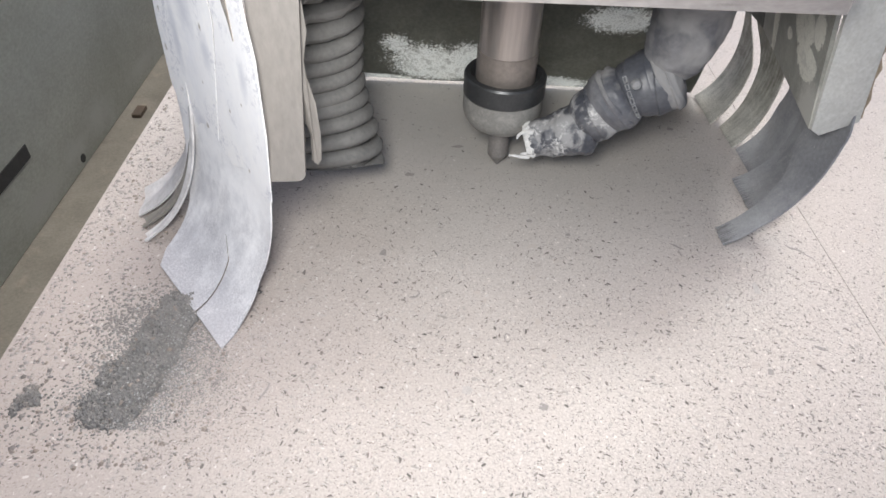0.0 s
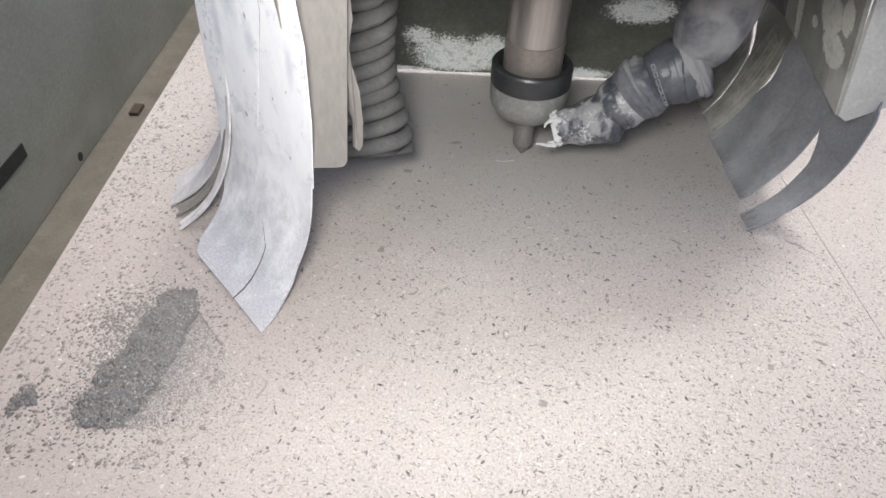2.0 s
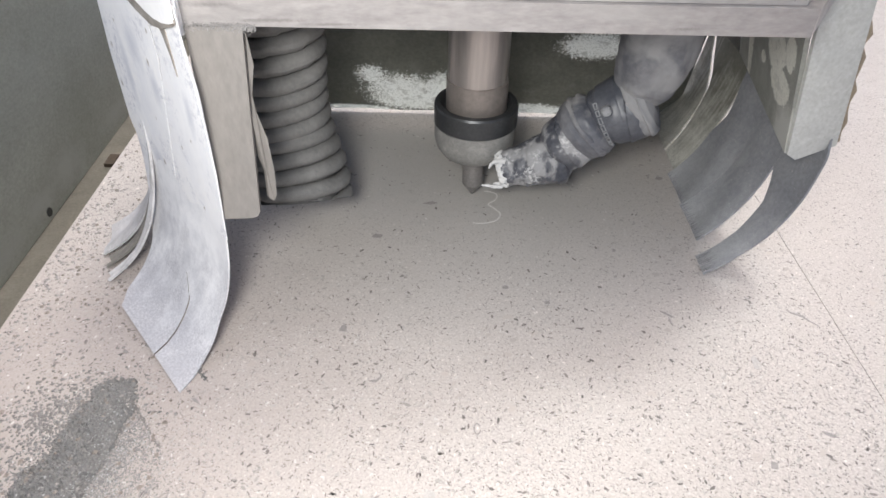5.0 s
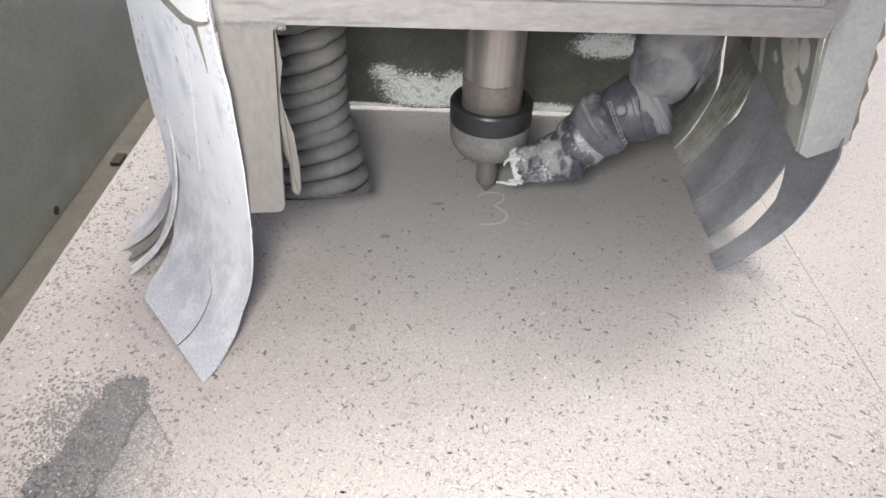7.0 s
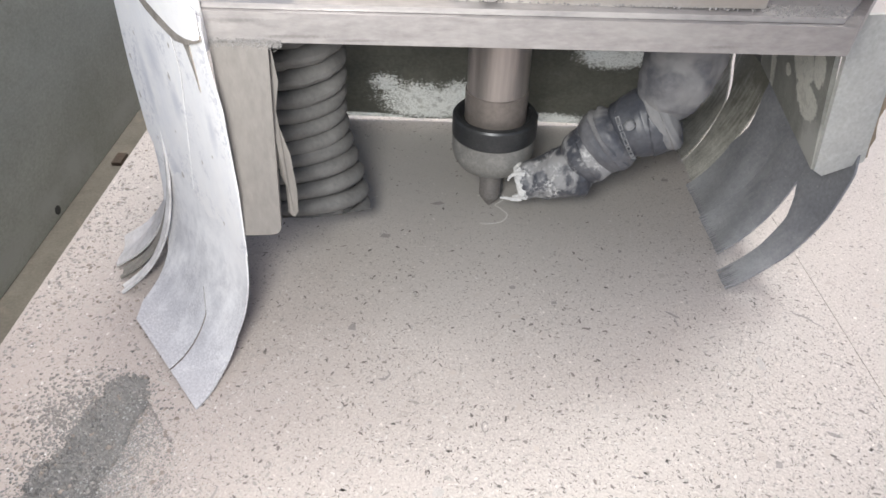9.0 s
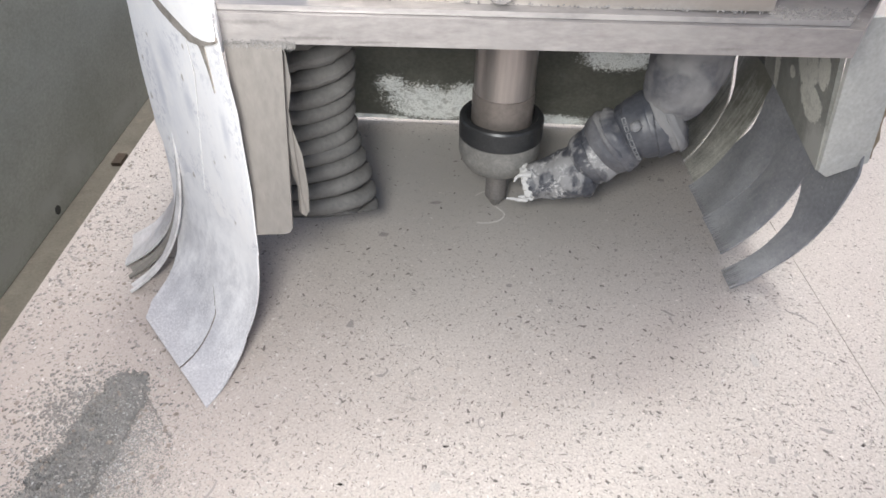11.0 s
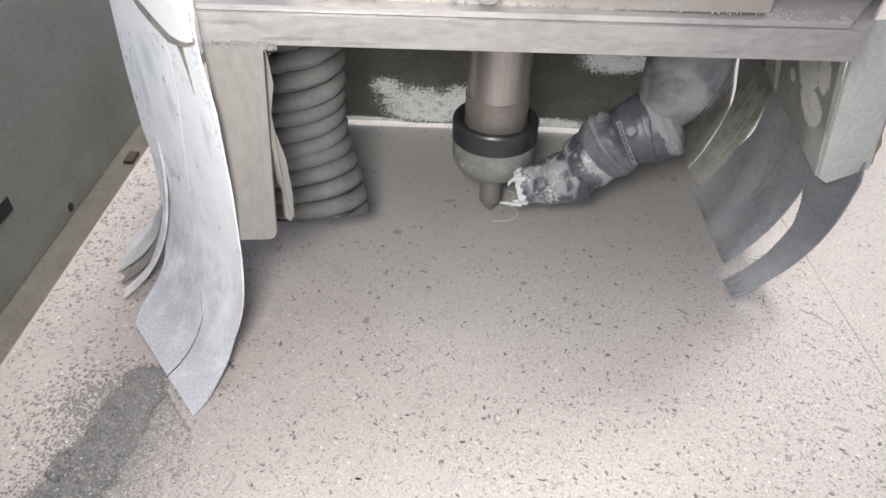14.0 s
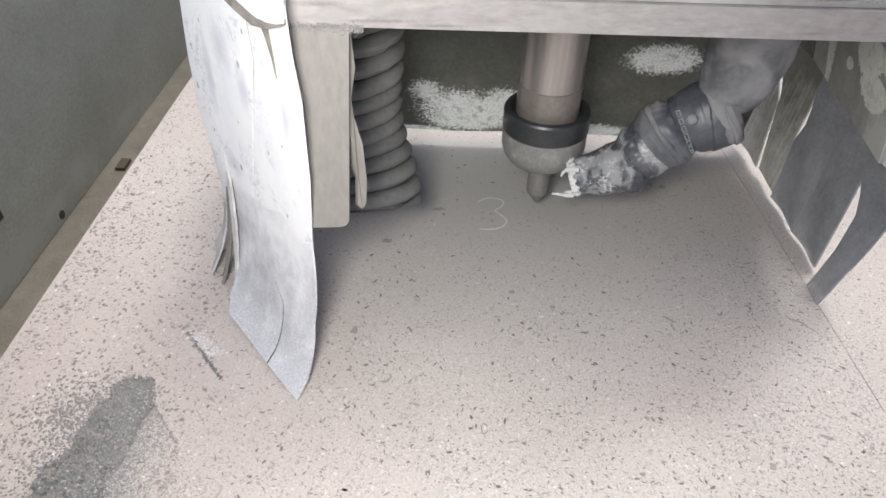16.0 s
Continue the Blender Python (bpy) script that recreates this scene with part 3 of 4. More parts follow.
part("collet_ring", lathe([(0.0238, 0.0533), (0.0246, 0.0540), (0.0246, 0.0648), (0.0238, 0.0660), (0.0210, 0.0664), (0.0202, 0.0650), (0.0184, 0.0635)], (SX, SY)), BLACK, spindle, "black collet ring", True)
part("collet_nut", lathe([(0.0080, 0.0318), (0.0160, 0.0318), (0.0200, 0.0340), (0.0230, 0.0385), (0.0243, 0.0435), (0.0243, 0.0534), (0.0200, 0.0535)], (SX, SY)), NUT, spindle, "dusty grey collet nut", True)
part("engraving_bit", lathe([(0.0, 0.0002), (0.0012, 0.0014), (0.0064, 0.0090), (0.0066, 0.0096), (0.0066, 0.0330)], (SX, SY), 24), BIT, spindle, "pointed carbide engraving bit", False)
part("flange", lathe([(0.0300, 0.1495), (0.0320, 0.1500), (0.0320, 0.1542)], (SX, SY)), STEEL, head, "round flange under the base plate", True)

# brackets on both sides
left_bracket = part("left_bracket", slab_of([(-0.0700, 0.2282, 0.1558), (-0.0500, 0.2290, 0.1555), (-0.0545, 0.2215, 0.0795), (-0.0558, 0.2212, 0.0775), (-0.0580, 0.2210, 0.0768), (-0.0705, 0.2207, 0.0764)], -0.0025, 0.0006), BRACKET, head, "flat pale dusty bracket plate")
part("torn_lip", slab_of([(-0.0500, 0.2300, 0.1540), (-0.0492, 0.2300, 0.1400), (-0.0512, 0.2280, 0.1290), (-0.0505, 0.2270, 0.1220), (-0.0478, 0.2260, 0.1110), (-0.0470, 0.2250, 0.0960), (-0.0478, 0.2250, 0.0845), (-0.0495, 0.2250, 0.0815), (-0.0512, 0.2250, 0.0830), (-0.0505, 0.2250, 0.0960), (-0.0522, 0.2260, 0.1010), (-0.0525, 0.2260, 0.1180)], 0.002, 0.0004), BRACKET, left_bracket, "torn pale rubber lip on the bracket's edge")
CLEAN = [((0.192, 0.2780, 0.0780), (0.5, 0.0300, 0.0230), 0.8)]
PATCHES = [((0.190, 0.3130, 0.1130), (0.5, 0.0165, 0.0115), 1.5), ((0.190, 0.3010, 0.1000), (0.5, 0.0170, 0.0095), 1.5), ((0.185, 0.2915, 0.1200), (0.5, 0.0080, 0.0090), 1.7), ((0.188, 0.3260, 0.1300), (0.5, 0.0060, 0.0040), 2.2), ((0.190, 0.3350, 0.1000), (0.5, 0.0050, 0.0035), 2.4), ((0.196, 0.3640, 0.1050), (0.5, 0.006, 0.030), 1.9)]
right_bracket = part("right_bracket", slab_of([(0.1765, 0.2770, 0.1525), (0.1918, 0.3905, 0.1525), (0.2078, 0.3905, 0.0785), (0.1915, 0.2775, 0.0750)], -0.0022, 0.0005),
                     spots_on(spots_on(PATCHY, CLEAN, (0.56, 0.565, 0.53), 0.6, 260), PATCHES, (0.80, 0.80, 0.73), 0.94, 150, 0.35), head, "grey side plate with dark scraped paint and pale patches")
part("front_flange", slab_of([(0.1800, 0.2760, 0.1515), (0.2045, 0.2800, 0.1515), (0.2160, 0.2805, 0.0790), (0.1960, 0.2765, 0.0730), (0.1905, 0.2755, 0.0765)], -0.0022, 0.0005), BRACKET_GREY, right_bracket, "plain grey front flange")
part("rear_side_plate", slab_of([(0.1920, 0.3920, 0.1515), (0.2000, 0.4620, 0.1515), (0.2060, 0.4580, 0.0800), (0.2080, 0.3920, 0.0785)], -0.0022, 0.0005), DARK_SHEET_PLAIN, right_bracket, "dark rubber side piece behind the plate")
edge = [(0.2075 + 0.0095 * k / 11 + 0.0012 * math.sin(k * 2.3), 0.2815, 0.1400 - 0.060 * k / 11) for k in range(12)]
part("foam_edge", tube(edge, [0.0016 + 0.0009 * abs(math.sin(k * 1.7)) for k in range(12)], 8), FOAM, right_bracket, "ragged tan foam along the flange edge")

# rear skirt, a dark sheet that leans towards the spindle
bm = bmesh.new()
cols, rows_n = 40, 16
grid = []
for i in range(rows_n + 1):
    f = i / rows_n
    z = 0.0022 + 0.1545 * f
    y = 0.4585 - 0.040 * f ** 0.8
    line = []
    for j in range(cols + 1):
        g = j / cols
        x = -0.116 + 0.315 * g
        line.append(bm.verts.new((x, y - 0.012 * g + 0.0015 * math.sin(9 * g + 2 * f) * f, z + (0.0003 * math.sin(31 * g) if i == 0 else 0))))
    grid.append(line)
for i in range(rows_n):
    for j in range(cols):
        bm.faces.new((grid[i][j], grid[i][j + 1], grid[i + 1][j + 1], grid[i + 1][j]))
bmesh.ops.solidify(bm, geom=list(bm.faces), thickness=0.0015)
SPLASHES = [((0.002, 0.45, 0.014), (0.034, 0.5, 0.012), 2.2), ((-0.004, 0.45, 0.024), (0.030, 0.5, 0.013), 3.6), ((0.024, 0.45, 0.026), (0.016, 0.5, 0.014), 3.0), ((-0.028, 0.45, 0.036), (0.011, 0.5, 0.008), 4.0), ((0.128, 0.43, 0.064), (0.026, 0.5, 0.011), 2.4), ((0.085, 0.45, 0.006), (0.040, 0.5, 0.007), 2.2), ((-0.05, 0.45, 0.003), (0.04, 0.5, 0.004), 2.0)]
rear_skirt = part("rear_skirt", bm, spots_on(REAR_SHEET, SPLASHES, (0.84, 0.86, 0.83), 0.76, 560, 0.40), head, "dark soiled rear skirt with splashes of pale dust", True)

# the ribbed suction hose
def spline(ctrl, n):
    """n points on a smooth line through the given ones."""
    ctrl = [Vector(p) for p in ctrl]
    pts = []
    for k in range(n):
        f = k / (n - 1) * (len(ctrl) - 1)
        i = min(int(f), len(ctrl) - 2)
        u = f - i
        a, b, c, d = ctrl[max(i - 1, 0)], ctrl[i], ctrl[i + 1], ctrl[min(i + 2, len(ctrl) - 1)]
        pts.append(0.5 * ((2 * b) + (c - a) * u + (2 * a - 5 * b + 4 * c - d) * u * u + (3 * b - a - 3 * c + d) * u ** 3))
    return pts


hose = tagged(new("suction_hose"), "dark grey ribbed suction hose with a frayed cut end, hanging", "hose")
HOSE_LINE = spline(((-0.0649, 0.3180, 0.1580), (-0.0649, 0.3160, 0.1138), (-0.0660, 0.3160, 0.0974), (-0.0663, 0.3150, 0.0821), (-0.0644, 0.3130, 0.0665), (-0.0610, 0.3090, 0.0533), (-0.0578, 0.3050, 0.0413), (-0.0568, 0.3010, 0.0282), (-0.0562, 0.2980, 0.0040)), 300)


def spiral_rib(pitch, closer, reach, swell):
    """The rounded rib that winds round the hose from its top to its cut end."""
    spans = [0.0]
    for p, q in zip(HOSE_LINE, HOSE_LINE[1:]):
        spans.append(spans[-1] + (q - p).length)
    turns = math.floor(spans[-1] / (pitch - 0.5 * closer) - 0.5) + 0.75
    fit = (spans[-1] - 0.0025) / ((pitch - 0.5 * closer) * turns + 0.5 * pitch)
    pitch, closer = pitch * fit, closer * fit
    bm = bmesh.new()
    rings = []
    steps = int(turns * 60)
    for k in range(steps + 1):
        w = k / steps * turns * 2 * math.pi
        gap = pitch - closer * k / steps
        s = (pitch - 0.5 * closer * k / steps) * w / (2 * math.pi) + 0.5 * pitch
        i = min(max(int(np.searchsorted(spans, s)), 1), 298)
        d = HOSE_LINE[i + 1] - HOSE_LINE[i - 1]
        d = Vector((0.35 * d.x, d.y, d.z)).normalized()
        u = d.cross(Vector((0, 1, 0))).normalized()
        out = u * math.cos(w) + d.cross(u) * math.sin(w)
        f = k / steps
        flare = 1.0 + 0.12 * max(0.0, f - 0.5) / 0.5 * max(0.0, math.cos(w)) + 0.012 * noise.noise((2 * math.cos(w), 2 * math.sin(w), 8 * f))
        centre = HOSE_LINE[i].lerp(HOSE_LINE[i + 1], 0.5) + out * reach * flare
        thick = swell * (1.0 - 0.30 * f)
        rings.append([bm.verts.new(centre + d * math.cos(b) * gap * 0.49 + out * math.copysign(abs(math.sin(b)) ** 1.15, math.sin(b)) * thick) for b in np.linspace(0, 2 * math.pi, 14, endpoint=False)])
    for p, q in zip(rings, rings[1:]):
        for m in range(14):
            bm.faces.new((p[m], p[(m + 1) % 14], q[(m + 1) % 14], q[m]))
    bm.faces.new(rings[0])
    bm.faces.new(rings[-1])
    return cut_off(bm, 0.0)


def cut_off(bm, deeper):
    """The lower end of the hose, cut across with a ragged edge."""
    bmesh.ops.bisect_plane(bm, geom=list(bm.verts) + list(bm.edges) + list(bm.faces), plane_co=(-0.0587, 0.278, 0.0410 - deeper), plane_no=(0.11, -0.62, -1.0), clear_outer=True)
    rim = [e for e in bm.edges if e.is_boundary]
    for v in {v for e in rim for v in e.verts}:
        v.co.z += 0.0008 * noise.noise(v.co * 420)
    bmesh.ops.holes_fill(bm, edges=rim)
    return bm


bm = tube(HOSE_LINE[::6], [0.0232] * len(HOSE_LINE[::6]), 40, None, False)
bmesh.ops.solidify(bm, geom=list(bm.faces), thickness=0.0012)
bm = cut_off(bm, 0.0006)
part("tube_wall", bm, HOSE, hose, "", True)
part("spiral_rib", spiral_rib(0.0108, 0.0016, 0.0234, 0.0060), HOSE, hose, "rounded rib winding round the hose, frayed at its end", True)


# the jointed coolant nozzle, wrapped in tape
nozzle = tagged(new("coolant_nozzle"), "dark taped coolant nozzle crusted with pale dust, beside the bit", "coolant nozzle")


def wrapped(stops, amp=0.0007, wrinkle=160, twist=0.0):
    """A wrapped body along (x, y, z, radius) stops, with dents and tape edges that wind round it."""
    n = 10 * len(stops)
    pts = spline([p[:3] for p in stops], n)
    radii = np.interp(np.linspace(0, len(stops) - 1, n), range(len(stops)), [p[3] for p in stops])

    def shape(k, a):
        wind = (k / n * twist + a / (2 * math.pi)) % 1.0
        return 1.0 + (0.045 * wind if twist else 0.0)

    bm = tube(pts, list(radii), 56, shape)
    bm.normal_update()
    for v in bm.verts:
        c = v.co
        d = amp * noise.noise(c * wrinkle) + 0.5 * amp * noise.noise(c * wrinkle * 2.7) + 0.9 * amp * (0.5 - abs(noise.noise(c * wrinkle * 0.55 + Vector((3, 1, 2)))))
        v.co = c + v.normal * d
    return bm


part("elbow", wrapped([(0.1300, 0.3100, 0.1560, 0.0190), (0.1300, 0.3110, 0.1350, 0.0190), (0.1298, 0.3120, 0.1200, 0.0188), (0.1288, 0.3120, 0.1100, 0.0182), (0.1274, 0.3125, 0.1020, 0.0170), (0.1256, 0.3130, 0.0950, 0.0152), (0.1242, 0.3135, 0.0895, 0.0120), (0.1235, 0.3140, 0.0865, 0.0060)], 0.0012, 90), PALE_TAPE, nozzle, "elbow coated with pale dust", True)
cup = part("cup", wrapped([(0.1330, 0.3130, 0.0870, 0.0090), (0.1285, 0.3138, 0.0845, 0.0165), (0.1240, 0.3145, 0.0812, 0.0180), (0.1191, 0.3155, 0.0782, 0.0180), (0.1150, 0.3160, 0.0762, 0.0172), (0.1114, 0.3165, 0.0745, 0.0158), (0.1075, 0.3170, 0.0720, 0.0146), (0.1040, 0.3172, 0.0695, 0.0100)], 0.0005, 120, 2.0), NAVY, nozzle, "dark cup of the joint", True)
part("cup_band", wrapped([(0.1322, 0.3130, 0.0872, 0.0100), (0.1300, 0.3134, 0.0858, 0.0166), (0.1278, 0.3138, 0.0842, 0.0184), (0.1256, 0.3141, 0.0826, 0.0188), (0.1236, 0.3144, 0.0812, 0.0178)], 0.0009, 110, 1.2), PALE_TAPE, cup, "dusty band round the cup", True)
AXIS = Vector((-0.0135, 0.0017, -0.0078)).normalized()
RISE = Vector((0.0, -1.0, 0.0)) - AXIS * Vector((0.0, -1.0, 0.0)).dot(AXIS)
RISE.normalize()
SIDE_ON = AXIS.cross(RISE)


def raised_mark(turn, along, length, height):
    """A small raised outline on the cup, one of a row that cannot be read."""
    centre = Vector((0.1165, 0.3158, 0.0770)) + AXIS * along
    w = radians(turn)
    away, round_it = RISE * math.cos(w) + SIDE_ON * math.sin(w), SIDE_ON * math.cos(w) - RISE * math.sin(w)
    r = 0.0189 - 0.34 * along
    bm = bmesh.new()
    loops = []
    for grow, up in ((1.0, 0.0), (1.0, 0.0006), (0.55, 0.0006), (0.55, 0.0)):
        loops.append([bm.verts.new(centre + away * (r + up) + round_it * (i * length / 2 * (grow + 0.45 * (1 - grow))) + AXIS * (j * height / 2 * grow)) for i, j in ((-1, -1), (1, -1), (1, 1), (-1, 1))])
    for k in range(4):
        p, q = loops[k], loops[(k + 1) % 4]
        for i in range(4):
            bm.faces.new((p[i], p[(i + 1) % 4], q[(i + 1) % 4], q[i]))
    part("raised_mark", bm, WORN_MARK, cup, "small pale raised mark")


for k in range(9):
    raised_mark(-62 + 14.5 * k, 0.0085, (0.0034, 0.0030, 0.0038)[k % 3], 0.0021)
part("knob", wrapped([(0.1055, 0.3005, 0.0854, 0.0026), (0.1055, 0.2985, 0.0854, 0.0028), (0.1055, 0.2972, 0.0854, 0.0020)], 0.0002), WORN_MARK, cup, "small round knob", True)
part("collar", wrapped([(0.1095, 0.3170, 0.0732, 0.0110), (0.1062, 0.3175, 0.0700, 0.0168), (0.1015, 0.3180, 0.0652, 0.0180), (0.0985, 0.3180, 0.0622, 0.0172), (0.0955, 0.3180, 0.0590, 0.0140)], 0.0007, 130, 1.5), TAPE, nozzle, "thick ring of the joint", True)
part("collar_fold", wrapped([(0.1042, 0.3176, 0.0682, 0.0172), (0.1033, 0.3177, 0.0672, 0.0186), (0.1022, 0.3178, 0.0660, 0.0184), (0.1014, 0.3179, 0.0652, 0.0176)], 0.0006, 150), PALE_TAPE, nozzle, "fold of dusty tape", True)
part("neck", wrapped([(0.0998, 0.3180, 0.0632, 0.0120), (0.0968, 0.3185, 0.0598, 0.0155), (0.0930, 0.3190, 0.0557, 0.0158), (0.0895, 0.3195, 0.0522, 0.0150), (0.0860, 0.3200, 0.0485, 0.0110)], 0.0007, 130, 1.5), CRUSTED_TAPE, nozzle, "", True)
tip = part("tip", wrapped([(0.0945, 0.3200, 0.0470, 0.0080), (0.0912, 0.3200, 0.0460, 0.0142), (0.0865, 0.3200, 0.0448, 0.0152), (0.0800, 0.3205, 0.0425, 0.0138), (0.0733, 0.3210, 0.0400, 0.0122), (0.0660, 0.3218, 0.0374, 0.0110), (0.0590, 0.3225, 0.0349, 0.0098)], 0.0009, 170, 2.5), CRUSTED_TAPE, nozzle, "split nozzle tip", True)
part("lip", tube([(0.0604, 0.3224, 0.0354), (0.0590, 0.3225, 0.0349), (0.0574, 0.3226, 0.0343), (0.0560, 0.3227, 0.0338)], [0.0102, 0.0108, 0.0106, 0.0098], 48, lambda k, a: 1.0 + 0.06 * math.sin(5 * a + 1) + 0.07 * math.sin(13 * a + k) + 0.05 * math.sin(29 * a + 2 * k), False), PALE_CRUST, tip, "ragged pale lip", True)
for line in (((0.0580, 0.3150, 0.0280), (0.0535, 0.3150, 0.0275), (0.0495, 0.3155, 0.0279), (0.0458, 0.3160, 0.0277)),
             ((0.0585, 0.3160, 0.0440), (0.0550, 0.3165, 0.0440), (0.0515, 0.3170, 0.0425), (0.0500, 0.3170, 0.0405), (0.0497, 0.3170, 0.0390)),
             ((0.0585, 0.3140, 0.0300), (0.0550, 0.3140, 0.0305), (0.0525, 0.3145, 0.0300))):
    path = spline(line, 12)
    part("frayed_edge", tube(path, [0.0014 * (1 - 0.75 * k / 11) + 0.0003 * abs(math.sin(2.1 * k)) for k in range(12)], 10), PALE_CRUST, tip, "", True)

# ---- skirts that bend: each hangs from a line and is made of narrow bands ----
MOVING = []  # band, sequence of (seconds, pose in its skirt's space)


def offset_at(t):
    for (t0, *a), (t1, *b) in zip(HEAD, HEAD[1:]):
        if t <= t1:
            f = 0 if t1 == t0 else max(0.0, (t - t0) / (t1 - t0))
            return Vector(a).lerp(Vector(b), f) / 1000
    return Vector(HEAD[-1][1:]) / 1000


def profile(height, length, n, power, lean, sway):
    """Angles from the plumb line, band by band, that bring the lower end to the stone."""
    low, high = 0.0, radians(150)
    for _ in range(40):
        mid = (low + high) / 2
        drop = sum(math.cos(lean + sway + mid * ((k + 0.5) / n) ** power) for k in range(n)) * length / n
        low, high = (mid, high) if drop > height else (low, mid)
    mid = (low + high) / 2
    return [lean + sway + mid * ((k + 0.5) / n) ** power for k in range(n)]


def bent_skirt(name, label, parent, mat, a, b, out, length, n, power=2.0, lean=0.0, sway=lambda t: 0.0, clearance=0.001, slit=None, rim=None, thick=0.0011, late=1.0, seed=0.0):
    """A sheet that hangs from the line a-b and bends towards `out`; slit(s): where across it is cut at the part s of its length; rim(s): from where to where it is left; late: how much nearer its end it bends at last."""
    a, b = Vector(a), Vector(b)
    along = b - a
    width = along.length
    along.normalize()
    out = Vector(out)
    out = (out - along * out.dot(along)).normalized()
    up = Vector((0, 0, 1))
    up = (up - along * up.dot(along)).normalized()
    r0, r1 = rim(0.0) if rim else (0.0, 1.0)
    top = part(name, block(r0 * width, r1 * width, -0.0008, 0.0008, -0.003, 0.008, 0.0004), mat, parent, label)
    top.matrix_basis = Matrix.Translation(a) @ Matrix((along, out, up)).transposed().to_4x4()
    step = length / n
    times = sorted({r[0] for r in HEAD} | {r[0] for r in PATH} | {0.2, 0.8, 1.3})
    shapes = {t: profile(a.z - clearance + offset_at(t).z, length, n, power * (late if t > 15.6 else 1.0), lean, sway(t)) for t in times}
    middle = shapes[8.0]
    cols, sub = 16, 4
    for k in range(n):
        bend = (middle[min(k + 1, n - 1)] - middle[max(k - 1, 0)]) / 2
        bm = bmesh.new()
        place = bm.verts.layers.float_vector.new("place")
        cut_here = slit is not None and slit((k + 0.5) / n) is not None
        for side in (0, 1) if cut_here else (0,):
            layers = ([], [])
            for i in range(sub + 1):
                q = i / sub * 1.05 - 0.02
                s = (k + q) / n
                y, z = step * bend * 0.5 * (q * q - q), -step * q
                u0, u1 = rim(s) if rim else (0.0, 1.0)
                if cut_here:
                    c = slit(min(max(s, k / n + 1e-4), (k + 1) / n - 1e-4)) or slit((k + 0.5) / n)
                    gap = (0.0002 + 0.0003 * min(1.0, max(0.0, (s - 0.76) / 0.07))) / width
                    u0, u1 = (u0, c - gap) if side == 0 else (c + gap, u1)
                for layer, shift in zip(layers, (-thick / 2, thick / 2)):
                    line = []
                    for j in range(cols + 1):
                        u = u0 + (u1 - u0) * j / cols
                        wave = 0.0011 * math.sin(6.0 * u + 7 * s + seed) * s
                        v = bm.verts.new((u * width, y + shift + wave, z))
                        v[place] = (u * width + seed, s * length, seed)
                        line.append(v)
                    layer.append(line)
            f, g = layers
            for i in range(sub):
                for j in range(cols):
                    bm.faces.new((f[i][j], f[i][j + 1], f[i + 1][j + 1], f[i + 1][j]))
                    bm.faces.new((g[i][j], g[i + 1][j], g[i + 1][j + 1], g[i][j + 1]))
                # faces along the cut get the dark colour, as the shaded gap behind
                for j in (0, cols):
                    face = bm.faces.new((f[i][j], f[i + 1][j], g[i + 1][j], g[i][j]))
                    face.material_index = int(cut_here and j == (cols, 0)[side])
            if k == n - 1:
                for j in range(cols):
                    bm.faces.new((f[sub][j], f[sub][j + 1], g[sub][j + 1], g[sub][j]))
        band = part("band", bm, mat, top, "", True)
        band.data.materials.append(SEAM_DIRT_SHADE)
        sequence = []
        for t in times:
            angs = shapes[t]
            y = sum(math.sin(x) for x in angs[:k]) * step
            z = -sum(math.cos(x) for x in angs[:k]) * step
            sequence.append((t, Matrix.Translation((0, y, z)) @ Matrix.Rotation(angs[k], 4, "X")))
        MOVING.append((band, sequence))
    return top


def eased(*stops):
    """A value that runs through the given (place, value) stops."""
    at, value = zip(*stops)
    return lambda s: float(np.interp(s, at, value))


CUT = eased((0.76, 0.45), (0.83, 0.28), (1.0, 0.15))
RIGHT_RIM = eased((0, -0.03), (0.05, -0.05), (0.14, -0.10), (0.33, -0.105), (0.55, -0.05), (0.8, -0.035), (0.9, -0.10), (1, -0.20))
LEFT_RIM = eased((0, 1.05), (0.09, 1.11), (0.27, 1.19), (0.45, 1.19), (0.6, 1.14), (0.7, 1.09), (0.81, 0.94), (0.92, 0.86), (0.96, 0.82), (1, 0.70))
corner = bent_skirt("front_corner_skirt", "white dust-coated rubber corner skirt with a cut in it", head, WHITE_SHEET,
                    (-0.0705, 0.2195, 0.1600), (-0.1205, 0.2785, 0.1640), (-0.763, -0.646, 0), 0.1788, 22, 5.0, 0.0,
                    slit=lambda s: CUT(s) if s > 0.76 else None, thick=0.0008, late=1.7, rim=lambda s: (RIGHT_RIM(s), LEFT_RIM(s)), seed=0.3)
# stiff white layers in front of its upper half, with a tear between them, given across and down the sheet in millimetres
GREYED = [((0.053, 0, -0.028), (0.010, 0.5, 0.014), 1.4), ((0.037, 0, -0.041), (0.006, 0.5, 0.011), 1.4), ((0.004, 0, -0.038), (0.004, 0.5, 0.013), 1.4), ((0.069, 0, -0.047), (0.005, 0.5, 0.022), 1.6), ((0.091, 0, -0.046), (0.0016, 0.5, 0.016), 1.2), ((0.060, 0, -0.088), (0.010, 0.5, 0.008), 1.8)]
SPECKS = [((x / 1000, 0, z / 1000), (0.55 * r / 1000, 0.5, 0.9 * r / 1000), 2.2) for x, z, r in ((38, -30, 2.2), (52, -86, 2.4), (60, -90, 1.6), (22, -62, 1.4), (12, -88, 1.5), (70, -24, 1.3), (84, -40, 1.8), (86, -60, 2.2), (9, -52, 1.2), (47, -60, 1.2), (76, -78, 1.3), (30, -14, 1.6))]
